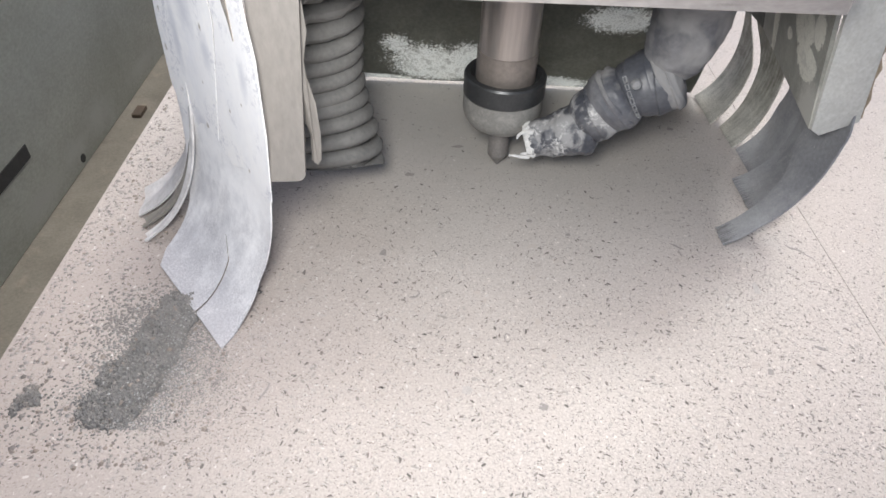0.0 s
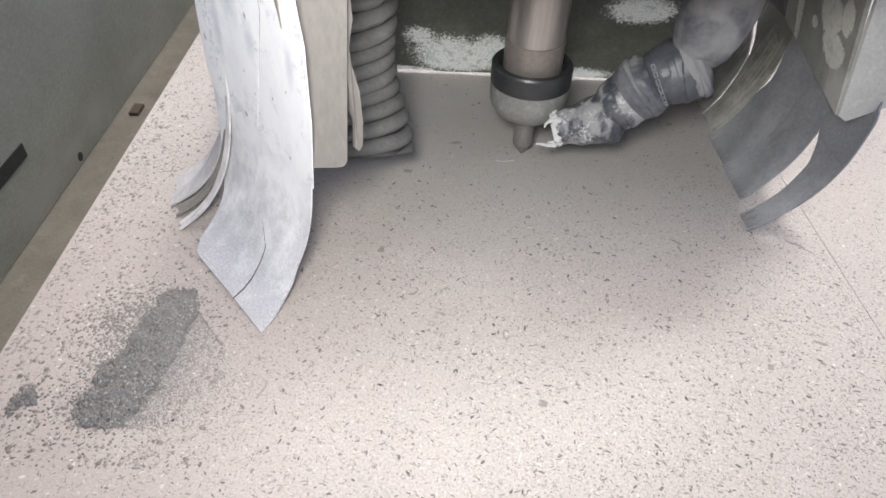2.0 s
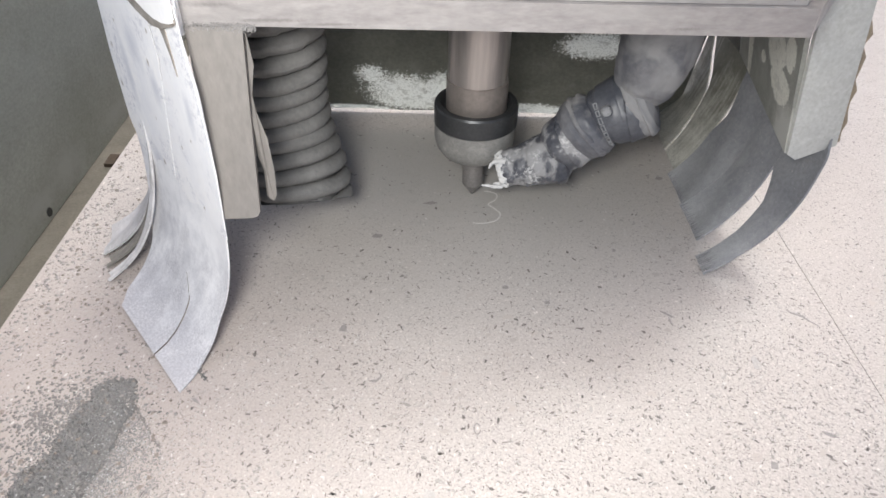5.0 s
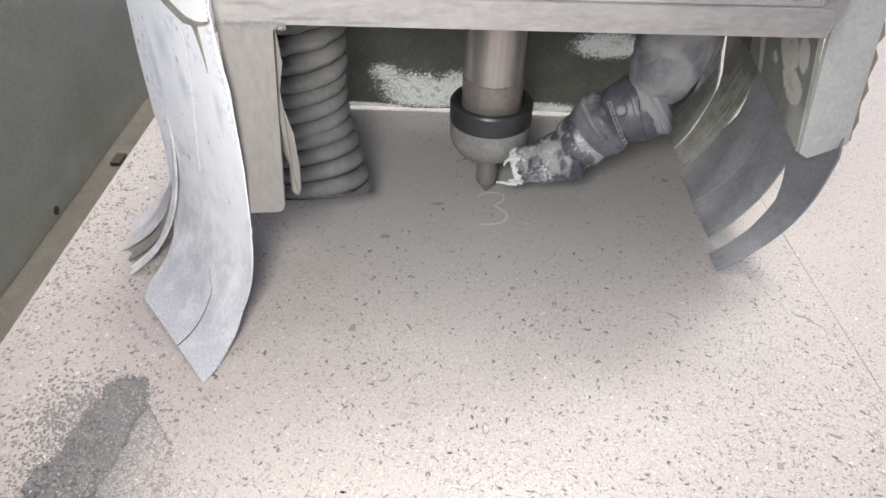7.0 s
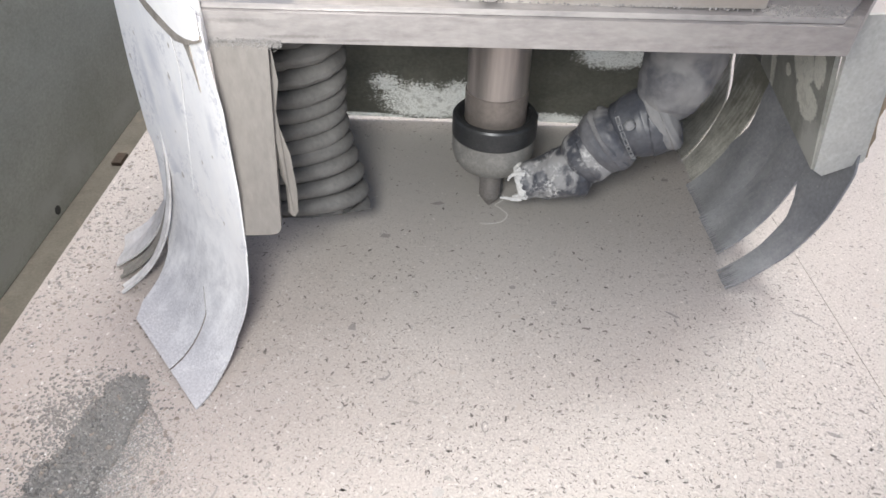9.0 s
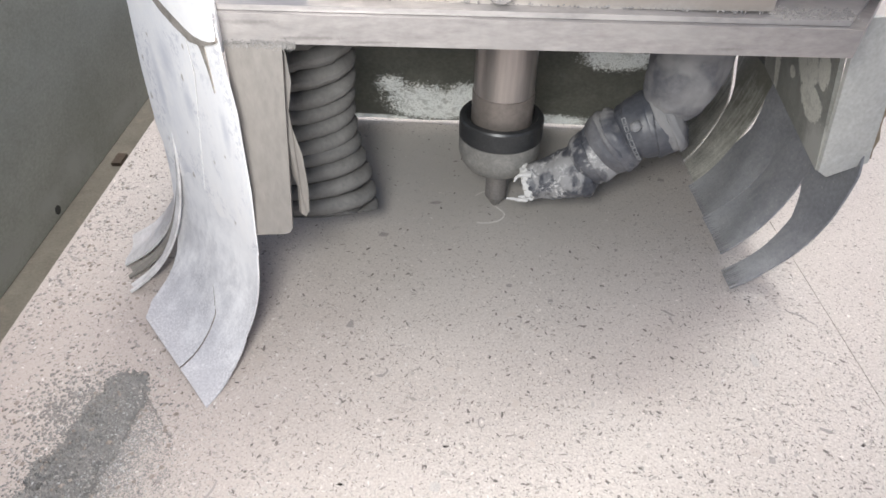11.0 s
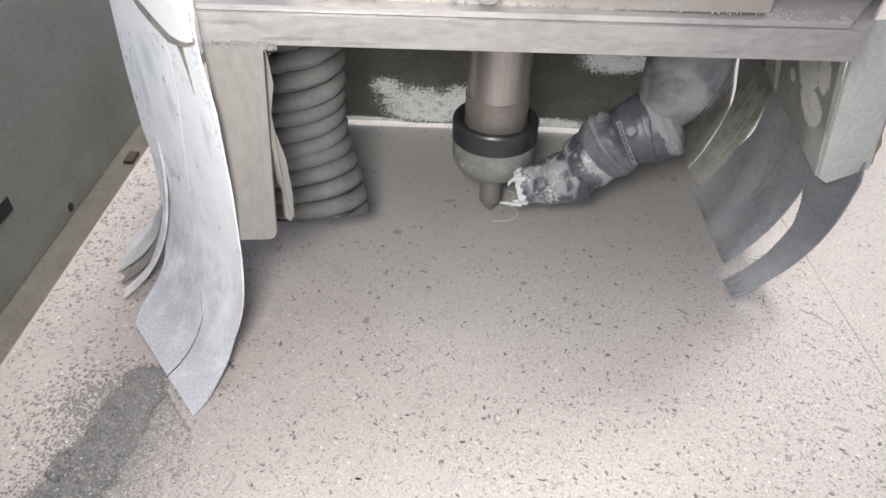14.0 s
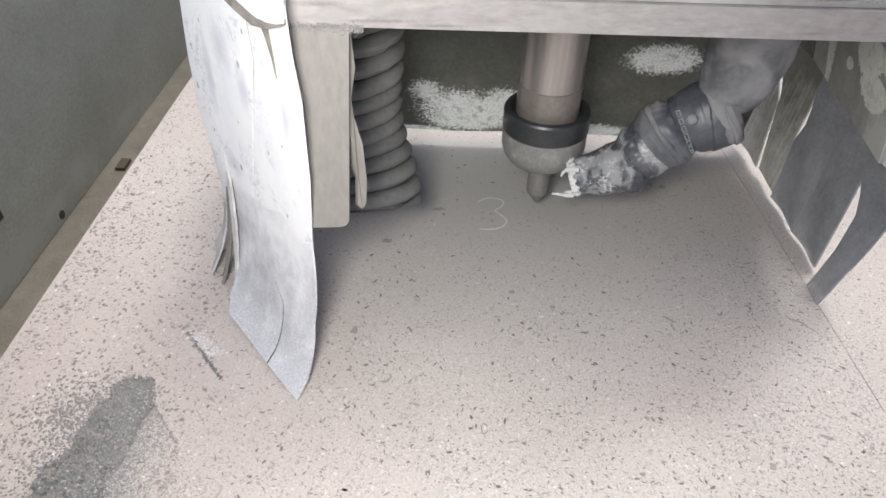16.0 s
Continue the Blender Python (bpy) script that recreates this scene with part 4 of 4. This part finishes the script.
spots_on(SMUDGED_LAYER, GREYED, (0.66, 0.665, 0.71), 0.15, 260)
spots_on(SMUDGED_LAYER, SPECKS, (0.42, 0.38, 0.34), 0.5, 900)
for outline in ([(-4.2, 7), (25, 7), (24.5, -8), (23.2, -22.6), (43.8, -97.6), (30, -96), (18, -90), (4, -97), (-6.5, -94), (-9.6, -58), (-9.0, -26), (-5.8, -11)],
                [(26, 7), (83, 5), (86, -17), (91, -48), (91, -81), (84, -93), (75, -99), (60, -101), (44.6, -98), (24.0, -22.6), (25.3, -8)]):
    bm = slab_of([(x / 1000, 0.0010, z / 1000) for x, z in outline], -0.0005)
    for v in bm.verts:
        v.co.y += 0.0009 * max(0.0, -v.co.z / 0.115) ** 2
    part("stiff_layer", bm, SMUDGED_LAYER, corner, "white stiff layer on the skirt, smudged grey")
# a dark strip stands in for the shade between the layers
part("seam", slab_of([(x / 1000, 0.0009, z / 1000) for x, z in ((24.0, 6), (27.0, 6), (26.0, -8), (24.6, -22.6), (45.0, -97), (43.4, -97), (22.6, -22.6), (24.0, -8))], -0.0006), SEAM_DIRT_SHADE, corner, "dark strip filling the gap between the stiff layers, for its shade")
part("seam", slab_of([(x / 1000, 0.0017, z / 1000) for x, z in ((-6, 3.5), (-2.6, 2.0), (11.9, -1.0), (27.3, 0.6), (49, 4.0), (55, 4.0), (50.4, -1.0), (43.0, -4.0), (31.4, -6.0), (18.2, -7.2), (7.3, -4.6), (-2.6, -0.2), (-6, 1.8))], -0.0006), SEAM_DIRT_SHADE, corner, "brown dirt in the seam under the fold")
part("fold", slab_of([(x / 1000, 0.0030, z / 1000) for x, z in ((-6, 12), (83, 12), (83, 4), (56, 3.8), (48.7, 2.9), (38.5, 1.2), (27.3, -0.7), (18, -1.9), (11.9, -2.2), (4.5, -1.2), (-2.6, 0.8), (-5.6, 2.2))], -0.0011, 0.0004), WHITE_LAYER, corner, "white fold taped over the skirt's top")
# the tear's shadow is a dark piece laid in it
part("tear", slab_of([(x / 1000, 0.0014, z / 1000) for x, z in ((8.0, -3.6), (14.6, -4.6), (11.4, -8.6), (8.3, -15.5), (6.6, -22.5), (6.0, -22.5), (7.0, -11.5))], -0.0005), SEAM_DIRT_SHADE, corner, "tear in the stiff layer, coloured dark for its shadow")
part("corner_wrap", leaning(prism([(-0.0745, 0.2242), (-0.0704, 0.2246), (-0.0703, 0.2264), (-0.0794, 0.2352), (-0.0871, 0.2432), (-0.0923, 0.2486), (-0.1120, 0.2740), (-0.1160, 0.2840), (-0.1215, 0.2822)], 0.1510, 0.1688, 0.0008)), WHITE_LAYER, head, "white sheet folded over the plate's corner")

SIDE = (((-0.1150, 0.2760), (-0.1174, 0.2825), 0.1620, 3.2), ((-0.1182, 0.2835), (-0.1204, 0.2920), 0.1630, 3.4), ((-0.1205, 0.2920), (-0.1262, 0.3190), 0.1645, 3.2))
# the middle strip is coloured as the shaded underside between its neighbours
for k, (p, q, drop, power) in enumerate(SIDE):
    bent_skirt("side_strip", ("pale dusty rubber strip cut from the side skirt", "rubber strip of the side skirt, coloured brown for the shade between strips")[k == 1], head, (PALE_STRIP, SHADED_STRIP)[k == 1],
               (*p, 0.150), (*q, 0.150), (-1, -0.30, 0), drop, 12, power, radians(3), seed=0.1 * k)

# from where to where each flap is left, in metres along the side, at parts of its length
EDGE_1 = eased((0, 0.3055), (0.41, 0.3055), (0.47, 0.2985), (0.56, 0.2915), (0.75, 0.2875), (1, 0.2860))
FRONT_1 = eased((0, 0.2830), (0.12, 0.2760), (0.17, 0.2730), (0.4, 0.2710), (0.8, 0.2710), (1, 0.2690))
EDGE_2 = eased((0, 0.3060), (0.42, 0.3060), (1, 0.2990))
REAR_2 = eased((0, 0.3775), (0.28, 0.3775), (0.38, 0.3742), (0.48, 0.3722), (0.62, 0.3768), (1, 0.3700))
EDGE_3 = eased((0, 0.3780), (0.6, 0.3780), (1, 0.3705))
REAR_3 = eased((0, 0.4385), (0.2, 0.4370), (0.33, 0.4260), (0.42, 0.4165), (0.5, 0.4115), (1, 0.4010))
EDGE_4 = eased((0, 0.4390), (0.1, 0.4400), (0.2, 0.4410), (0.33, 0.4330), (0.42, 0.4232), (0.54, 0.4127), (1, 0.4013))
MIDDLE = eased((0, 0.3385), (1, 0.3345))
STRIPS = ((0.2690, 0.3055, 0.1068, FRONT_1, EDGE_1), (0.2990, 0.3385, 0.1032, EDGE_2, MIDDLE), (0.3345, 0.3775, 0.1024, lambda s: MIDDLE(s) + 0.0002, REAR_2), (0.3705, 0.4385, 0.0995, EDGE_3, REAR_3), (0.4010, 0.4480, 0.0990, EDGE_4, eased((0, 0.4480), (1, 0.4420))))


def settling(t, start, end):
    """1 until a flap lets go, 0 once it has swung back."""
    return min(1.0, max(0.0, (end - t) / (end - start)))


for k, (y0, y1, drop, front, rear) in enumerate(STRIPS):
    bent_skirt("side_flap", ("dark dusty rubber flap of the side skirt, slit from the next one", "olive soiled rubber flap of the side skirt, scratched pale")[k > 2], head, (DARK_SHEET, OLIVE_SHEET)[k > 2],
               (0.2130, y0, 0.0930), (0.2130, y1, 0.0930), (-1, 0, 0), drop, 14, 1.7, radians(4),
               sway=lambda t, k=k: radians(0.8 * math.sin(1.7 * t + 0.4 * k) + (0.0, 0.8, 0.8, 0.4, 1.0)[k] + (0.0, -20.0 * settling(t, 0.05, 0.2) - 5.0 * settling(t, 0.8, 1.5), -27.0 * settling(t, 0.05, 0.2) - 8.0 * settling(t, 0.8, 1.5), -29.0 * settling(t, 0.8, 1.5), -24.0 * settling(t, 0.8, 1.3))[k]),
               rim=lambda s, y0=y0, y1=y1, front=front, rear=rear: ((front(s) - y0) / (y1 - y0), (rear(s) - y0) / (y1 - y0)), seed=0.7 + 0.13 * k)

# ---- small things on the slab ----
rng = random.Random(4)


HEAPS = (((-0.1425, 0.190), (0.0105, 0.0110), 5.6), ((-0.1375, 0.1845), (0.0085, 0.0090), 5.4), ((-0.1440, 0.176), (0.0120, 0.0155), 6.6), ((-0.1458, 0.160), (0.0135, 0.0170), 6.4), ((-0.1505, 0.143), (0.0155, 0.0170), 5.4), ((-0.1550, 0.130), (0.0140, 0.0130), 4.0), ((-0.1915, 0.1310), (0.0065, 0.0100), 1.6))


def pile_height(x, y):
    """The ridge of grey dust that the corner skirt has swept together."""
    best = 0.0
    ragged = 0.35 * noise.noise((x * 130, y * 130, 7)) + 0.25 * noise.noise((x * 420, y * 420, 5))
    for (cx, cy), (rx, ry), h in HEAPS:
        d = ((x - cx) / rx) ** 2 + ((y - cy) / ry) ** 2 + ragged
        best = max(best, h * (1 - d)) if d < 1 else best
    if best > 0:
        best = best ** 0.75 + 1.9 * noise.noise((x * 170, y * 170, 0)) + 1.4 * noise.noise((x * 800, y * 800, 3)) + 0.9 * noise.noise((x * 2000, y * 2000, 1))
    return 1.2 * best / 1000


bm = bmesh.new()
NX, NY = 190, 250
pile = {}
for i in range(NX):
    for j in range(NY):
        x, y = -0.202 + 0.072 * i / NX, 0.108 + 0.096 * j / NY
        h = pile_height(x, y)
        if h > 0.0004:
            pile[i, j] = bm.verts.new((x, y, h))
for (i, j), v in pile.items():
    q = [pile.get(c) for c in ((i + 1, j), (i + 1, j + 1), (i, j + 1))]
    if all(q):
        bm.faces.new((v, *q))
for v in bm.verts:
    if any(e.is_boundary for e in v.link_edges):
        v.co.z = 0.0001
tagged(mesh_object("dust_pile", bm, DUST, True), "swept ridge of grey stone dust lying on the slab", "dust pile", kind="stuff")


def crumbs(name, label, mat, number, place, size):
    verts, faces = [], []
    for _ in range(number):
        x, y = place()
        r = size()
        if not -0.2125 < x < 1.2:
            continue
        z = max(pile_height(x, y), 0.0)
        c = len(verts)
        spin, tall = rng.uniform(0, 6.28), rng.uniform(0.45, 0.9)
        for k in range(5):
            w = spin + k * 1.2566
            f = r * rng.uniform(0.6, 1.15)
            verts.append((x + f * math.cos(w), y + f * math.sin(w), z + 0.00002))
        verts.append((x + rng.uniform(-0.3, 0.3) * r, y + rng.uniform(-0.3, 0.3) * r, z + r * tall))
        for k in range(5):
            faces.append((c + k, c + (k + 1) % 5, c + 5))
    me = bpy.data.meshes.new(name)
    me.from_pydata(verts, [], faces)
    me.materials.append(mat)
    return tagged(new(name, me), label, "stone crumbs", kind="stuff")


def near_pile():
    k = rng.random()
    cx, cy = -0.140 - 0.016 * k, 0.192 - 0.070 * k
    return cx - 0.007 + rng.gauss(0, 0.012), cy + rng.gauss(0, 0.010)


def apron():
    """Thinning out from the ridge up to the line that the skirt has cut."""
    while True:
        y = rng.uniform(0.118, 0.186)
        x = -0.140 - max(0.0, 0.150 - y) * 0.35 + rng.expovariate(1 / 0.0095)
        if x < -0.133 + (0.187 - y) * 0.83:
            return x, y


def cut_line():
    f = rng.random()
    return -0.1325 + 0.0195 * f + rng.gauss(0, 0.0003), 0.187 - 0.024 * f + rng.gauss(0, 0.0003)


def swept(spread):
    f = rng.random() * (1.0 if spread < 0.001 else 0.55)
    return -0.129 + 0.025 * f + abs(rng.gauss(0, spread)), 0.230 - 0.030 * f + rng.gauss(0, 0.0005) + 0.3 * spread * rng.random()


def behind_pile():
    return rng.gauss(-0.168, 0.012), rng.gauss(0.180, 0.012)


def left_field():
    while True:
        x, y = rng.uniform(-0.2125, -0.11), 0.10 + 0.30 * rng.random() ** 1.4
        clump = noise.noise((x * 70, y * 70, 2)) + 0.6 * noise.noise((x * 210, y * 210, 4))
        if clump > 0.05 or rng.random() < 0.25:
            return x, y


def along_edge():
    return -0.2125 + abs(rng.gauss(0, 0.011)), rng.uniform(0.13, 0.36)


def right_of_pile():
    return -0.143 + abs(rng.gauss(0, 0.032)), rng.gauss(0.142, 0.022)


def gritty():
    """The crust of grit on the slab before the head, in drifts."""
    while True:
        x, y = rng.uniform(-0.135, 0.24), rng.uniform(0.03, 0.235)
        drift = noise.noise((x * 28, y * 28, 9)) + 0.5 * noise.noise((x * 110, y * 110, 6))
        if x + y > 0.045 and drift > rng.uniform(-0.5, 0.5):
            return x, y


def far_blob():
    return rng.gauss(-0.191, 0.006), rng.gauss(0.131, 0.009)


crumbs("stone_crumbs", "dark grey crumbs scattered round the dust ridge", DUST, 2600, near_pile, lambda: 0.0003 + 0.0007 * rng.random() ** 2.5)
crumbs("stone_crumbs", "grey grains spilling from the dust ridge", DUST, 7800, apron, lambda: 0.0002 + 0.0004 * rng.random() ** 2)
crumbs("stone_crumbs", "light grains spilling from the dust ridge", GRAIN_LIGHT, 900, apron, lambda: 0.0002 + 0.0005 * rng.random() ** 2)
crumbs("stone_crumbs", "thin ridge of grey dust along the skirt's cut", CRUMB_DARK, 260, cut_line, lambda: 0.0002 + 0.0004 * rng.random() ** 2)
crumbs("stone_crumbs", "dark line of dust that the skirt has pushed up", GRAIN_DARK, 420, lambda: swept(0.0006), lambda: 0.0002 + 0.0006 * rng.random() ** 2)
crumbs("stone_crumbs", "white grains beside the pushed-up line", GRAIN_WHITE, 520, lambda: swept(0.0055), lambda: 0.0002 + 0.0004 * rng.random() ** 2)
crumbs("stone_crumbs", "light grains on the dust ridge", GRAIN_LIGHT, 90, near_pile, lambda: 0.0002 + 0.0006 * rng.random() ** 2)
crumbs("stone_crumbs", "dark grains on the dust ridge", GRAIN_DARK, 1100, near_pile, lambda: 0.0002 + 0.0006 * rng.random() ** 2)
crumbs("stone_crumbs", "brown-grey crumbs spread behind the dust ridge", CRUMB_DARK, 650, behind_pile, lambda: 0.0004 + 0.0008 * rng.random() ** 2)
crumbs("stone_crumbs", "dark clot of crumbs on the slab", CRUMB_DARK, 60, far_blob, lambda: 0.0005 + 0.0012 * rng.random() ** 2)
crumbs("stone_crumbs", "loose beige crumbs on the slab beside the dust", CRUMB, 2000, left_field, lambda: 0.0003 + 0.0009 * rng.random() ** 3)
crumbs("stone_crumbs", "brown crumbs strewn over the slab's soiled side", CRUMB_BROWN, 900, left_field, lambda: 0.0003 + 0.0013 * rng.random() ** 3)
crumbs("stone_crumbs", "brown crumbs gathered along the slab's edge", CRUMB, 600, along_edge, lambda: 0.0004 + 0.0010 * rng.random() ** 2.5)
crumbs("stone_crumbs", "pale grit lying over the slab in drifts", GRIT, 13000, gritty, lambda: 0.0002 + 0.0006 * rng.random() ** 2.2)
crumbs("stone_crumbs", "fine pale grains thrown out by the cutting", CRUMB, 4200, right_of_pile, lambda: 0.0002 + 0.0004 * rng.random() ** 2)


def inlay(outline, x, y, mat=CHIP_DARK):
    """A larger chip that shows in the polished face, a hair proud of it."""
    bm = prism([(x + px / 1000, y + py / 1000) for px, py in outline], -0.0005, 0.00015)
    return part("stone_chip", bm, mat, slab)


inlay([(-3.5, 2.6), (-0.5, 1.6), (4.2, -2.6), (1.4, -2.0), (-1.6, 0.6)], 0.1249, 0.2445)
inlay([(0.2, 0), (1.0, -1.6), (1.4, -6.5), (0.7, -6.5), (0.2, -2.0)], 0.1249, 0.2425)
inlay([(-2.2, -2.0), (2.0, -2.4), (1.6, 1.0), (0.2, 3.2), (-1.2, 1.2)], -0.0427, 0.2331)
inlay([(-1.6, -1.0), (1.4, -1.4), (1.8, 0.8), (0.0, 1.6), (-1.8, 0.6)], 0.0420, 0.2640)
inlay([(-4.5, -0.9), (1.0, -2.0), (5.0, -0.2), (2.0, 1.8), (-1.0, 1.0)], 0.0, 0.3415)
inlay([(-2.8, -1.4), (2.0, -1.8), (2.6, 1.0), (-1.2, 1.8)], 0.1535, 0.3716)
inlay([(-3.0, 1.8), (0.2, 0.6), (3.2, -1.8), (0.4, -1.6), (-2.8, 0.2)], 0.1782, 0.1715)
inlay([(-1.6, -1.4), (1.2, -1.8), (2.0, 1.0), (-0.4, 1.9)], 0.1471, 0.1561)
inlay([(-0.9, -1.2), (0.9, -1.0), (0.7, 1.3), (-0.6, 1.2)], 0.1077, 0.2960)
inlay([(-1.6, -1.2), (1.6, -0.8), (1.2, 1.1), (-1.0, 1.2)], 0.0634, 0.2523)
inlay([(-0.6, -5.0), (0.4, -5.2), (3.2, 1.0), (3.6, 4.4), (2.8, 4.4), (2.2, 1.2)], -0.0913, 0.1393)
inlay([(-4.2, -2.8), (-1.0, -3.4), (0.8, -1.8), (2.0, 0.4), (0.6, 3.0), (0.2, 2.8), (1.0, 0.4), (-0.6, -1.6), (-3.0, -1.8)], -0.0230, 0.2020)
inlay([(-6.5, 5.0), (-4.0, 3.0), (-1.5, 2.4), (1.0, 0.4), (3.0, -3.0), (5.5, -5.4), (6.0, -6.6), (4.6, -5.2), (2.2, -3.2), (0.2, -0.4), (-2.0, 1.4), (-5.0, 2.6)], 0.1960, 0.2430)
inlay([(-1.8, -4.0), (1.2, -4.4), (2.0, 0.5), (0.8, 4.6), (-1.4, 3.2)], 0.1600, 0.2120, CHIP_PALE)
inlay([(-2.6, -1.6), (1.0, -2.6), (2.8, 0.2), (0.8, 2.4), (-1.9, 1.8)], 0.0020, 0.1420, CHIP_PALE)
inlay([(-2.2, -1.2), (1.4, -2.2), (2.6, 0.6), (-0.8, 2.2)], 0.0360, 0.1340)
inlay([(-3.2, -1.6), (2.4, -2.2), (3.4, 0.8), (-1.2, 2.0)], -0.0310, 0.3080)
inlay([(-3.0, 1.2), (-1.6, -0.4), (2.6, -2.8), (0.4, -0.2), (-1.0, 1.4)], -0.1040, 0.1880)
ring_out = [(1.7 * math.cos(a), 3.0 * math.sin(a)) for a in np.linspace(0.5, 6.0, 16)]
inlay(ring_out + [(0.65 * x, 0.78 * y) for x, y in ring_out[::-1]], 0.0226, 0.1735)

# the chips that show in the polished face, a hair proud of it
def chip_outline(rnd, length, slim):
    n = rnd.choice((4, 5, 5, 6, 7))
    turn = rnd.uniform(0, 6.28)
    out = []
    for k in range(n):
        w = (k + rnd.uniform(-0.28, 0.28)) * 2 * math.pi / n
        f = rnd.uniform(0.72, 1.1) * length / 2
        x, y = f * math.cos(w), f * slim * math.sin(w)
        out.append((x * math.cos(turn) - y * math.sin(turn), x * math.sin(turn) + y * math.cos(turn)))
    return out


def dusted(x, y):
    """How much cutting dust hides the face here, from 0 to 1."""
    d = math.hypot(x - 0.05, y - 0.42) + 0.06 * noise.noise((x * 22, y * 22, 1))
    return min(1.0, max(0.0, (0.26 - d) / 0.12))


CHIP_TONES = worn("stone_chips", (0.20, 0.184, 0.172), (0.26, 0.24, 0.225), 0.5, 0.0, 500, 1500, 0.1)
_t = CHIP_TONES.node_tree
_pick = mixed(_t, 1.0, _t.nodes.new("ShaderNodeNewGeometry").outputs["Random Per Island"], _t.nodes.new("ShaderNodeObjectInfo").outputs["Random"], "ADD")
_tone = ramp(_t, maths(_t, "FRACT", _pick), (0.0, (0.125, 0.114, 0.106)), (0.30, (0.20, 0.172, 0.16)), (0.55, (0.31, 0.285, 0.268)), (1.0, (0.44, 0.41, 0.385)))
_t.links.new(_tone, _t.nodes["Principled BSDF"].inputs["Base Color"])
chip_rnd = random.Random(21)


def chip_field(number, x0, x1, y0, y1, parent, mat, small, large, label):
    verts, faces = [], []
    while number:
        x, y = chip_rnd.uniform(x0, x1), chip_rnd.uniform(y0, y1)
        if chip_rnd.random() < 0.86 * dusted(x, y):
            continue
        number -= 1
        outline = chip_outline(chip_rnd, small + large * chip_rnd.random() ** 2.0, chip_rnd.uniform(0.16, 0.55))
        c, n = len(verts), len(outline)
        verts += [(x + px, y + py, 0.00005) for px, py in outline] + [(x + px, y + py, -0.0002) for px, py in outline]
        faces.append(tuple(range(c, c + n)))
        faces += [(c + k, c + n + k, c + n + (k + 1) % n, c + (k + 1) % n) for k in range(n)]
    me = bpy.data.meshes.new("small_chips")
    me.from_pydata(verts, [], faces)
    me.materials.append(mat)
    ob = new("small_chips", me)
    ob.parent = parent
    return tagged(ob, label, kind="stuff")


CHIP_WHITE = worn("white_stone_chips", (0.62, 0.59, 0.567), (0.56, 0.535, 0.512), 0.5, 0.0, 500, 1500, 0.1)
chip_field(10500, -0.2135, JOINT - 0.002, 0.06, 0.50, slab, CHIP_TONES, 0.0009, 0.0025, "small dark and grey stone chips in the slab")
chip_field(2600, -0.2135, JOINT - 0.002, 0.06, 0.50, slab, CHIP_WHITE, 0.0007, 0.0020, "small white stone chips in the slab")
chip_field(3000, JOINT + 0.002, 0.40, 0.06, 0.50, slab_b, CHIP_TONES, 0.0009, 0.0022, "small dark and grey stone chips in the slab")
chip_meshes = []
for k in range(14):
    bm = prism(chip_outline(chip_rnd, 0.0040, chip_rnd.uniform(0.14, 0.45)), -0.0003, 0.00008)
    me = bpy.data.meshes.new("stone_chip")
    bm.to_mesh(me)
    bm.free()
    me.materials.append(CHIP_TONES)
    chip_meshes.append(me)
for k in range(250):
    ob = new("stone_chip", chip_meshes[k % 14])
    x, y = chip_rnd.uniform(-0.19, JOINT - 0.004), chip_rnd.uniform(0.10, 0.40)
    ob.parent = slab
    ob.matrix_basis = pose(x, y, 0, 0, 0, chip_rnd.uniform(0, 360)) @ Matrix.Diagonal((*[chip_rnd.uniform(0.7, 1.15)] * 2, 1, 1))

# the groove of the figure, shown by the pale dust that the bit leaves in it, piece by piece
groove = tagged(new("engraved_groove"), "pale dusty engraved line in the slab under the bit", "engraved line")


def cut_at(t):
    """Where the bit stands, on a smooth line through the head's places."""
    k = max(i for i, r in enumerate(HEAD[:-2]) if r[0] <= t)
    (ta, *a), (t0, *p), (t1, *q), (tb, *b) = HEAD[max(k - 1, 0)], HEAD[k], HEAD[k + 1], HEAD[k + 2]
    p, q, a, b = Vector(p), Vector(q), Vector(a), Vector(b)
    f, span = (t - t0) / (t1 - t0), t1 - t0
    m0 = (q - a) / max(t1 - ta, 1e-6) * span if k else (q - p)
    m1 = (b - p) / (tb - t0) * span
    h = 2 * f ** 3 - 3 * f ** 2 + 1
    return (p * h + m0 * (f ** 3 - 2 * f ** 2 + f) + q * (1 - h) + m1 * (f ** 3 - f ** 2)) / 1000


def motions():
    for carried in (head, hose, nozzle):
        walk(carried, [(t, pose(x / 1000, y / 1000, z / 1000)) for t, x, y, z in HEAD])
    # the rear skirt straightens as the head lifts it off the stone
    top = Matrix.Translation((0, 0.4185, 0.155))
    walk(rear_skirt, [(t, top @ pose(0, 0, 0, -6.5 * min(max(z - 1.0, 0.0) / 11.0, 1.0)) @ top.inverted()) for t, _, _, z in HEAD])
    for band, sequence in MOVING:
        walk(band, sequence)
    step = 0.1
    t = 0.6
    while t < 5.1:
        p, q = cut_at(t), cut_at(t + step)
        a, b = Vector((SX, SY, 0)) + p, Vector((SX, SY, 0)) + q
        d = b - a
        d.z = 0
        if d.length > 0.0003:
            side = Vector((-d.y, d.x, 0)).normalized() * 0.00055
            mid = (a + b) / 2
            corners = [(v - mid).xy for v in (a + side * 0.7, a - side, b - side * 0.8, b + side)]
            ob = part("groove_piece", prism([tuple(c) for c in corners], -0.0003, 0.00012), PALE, groove)
            here = lambda z: pose(mid.x, mid.y, z)
            walk(ob, [(0.0, here(-0.002)), (t, here(-0.002)), (t + 0.8, here(0.0)), (16.0, here(0.0))])
        t += step


motions()
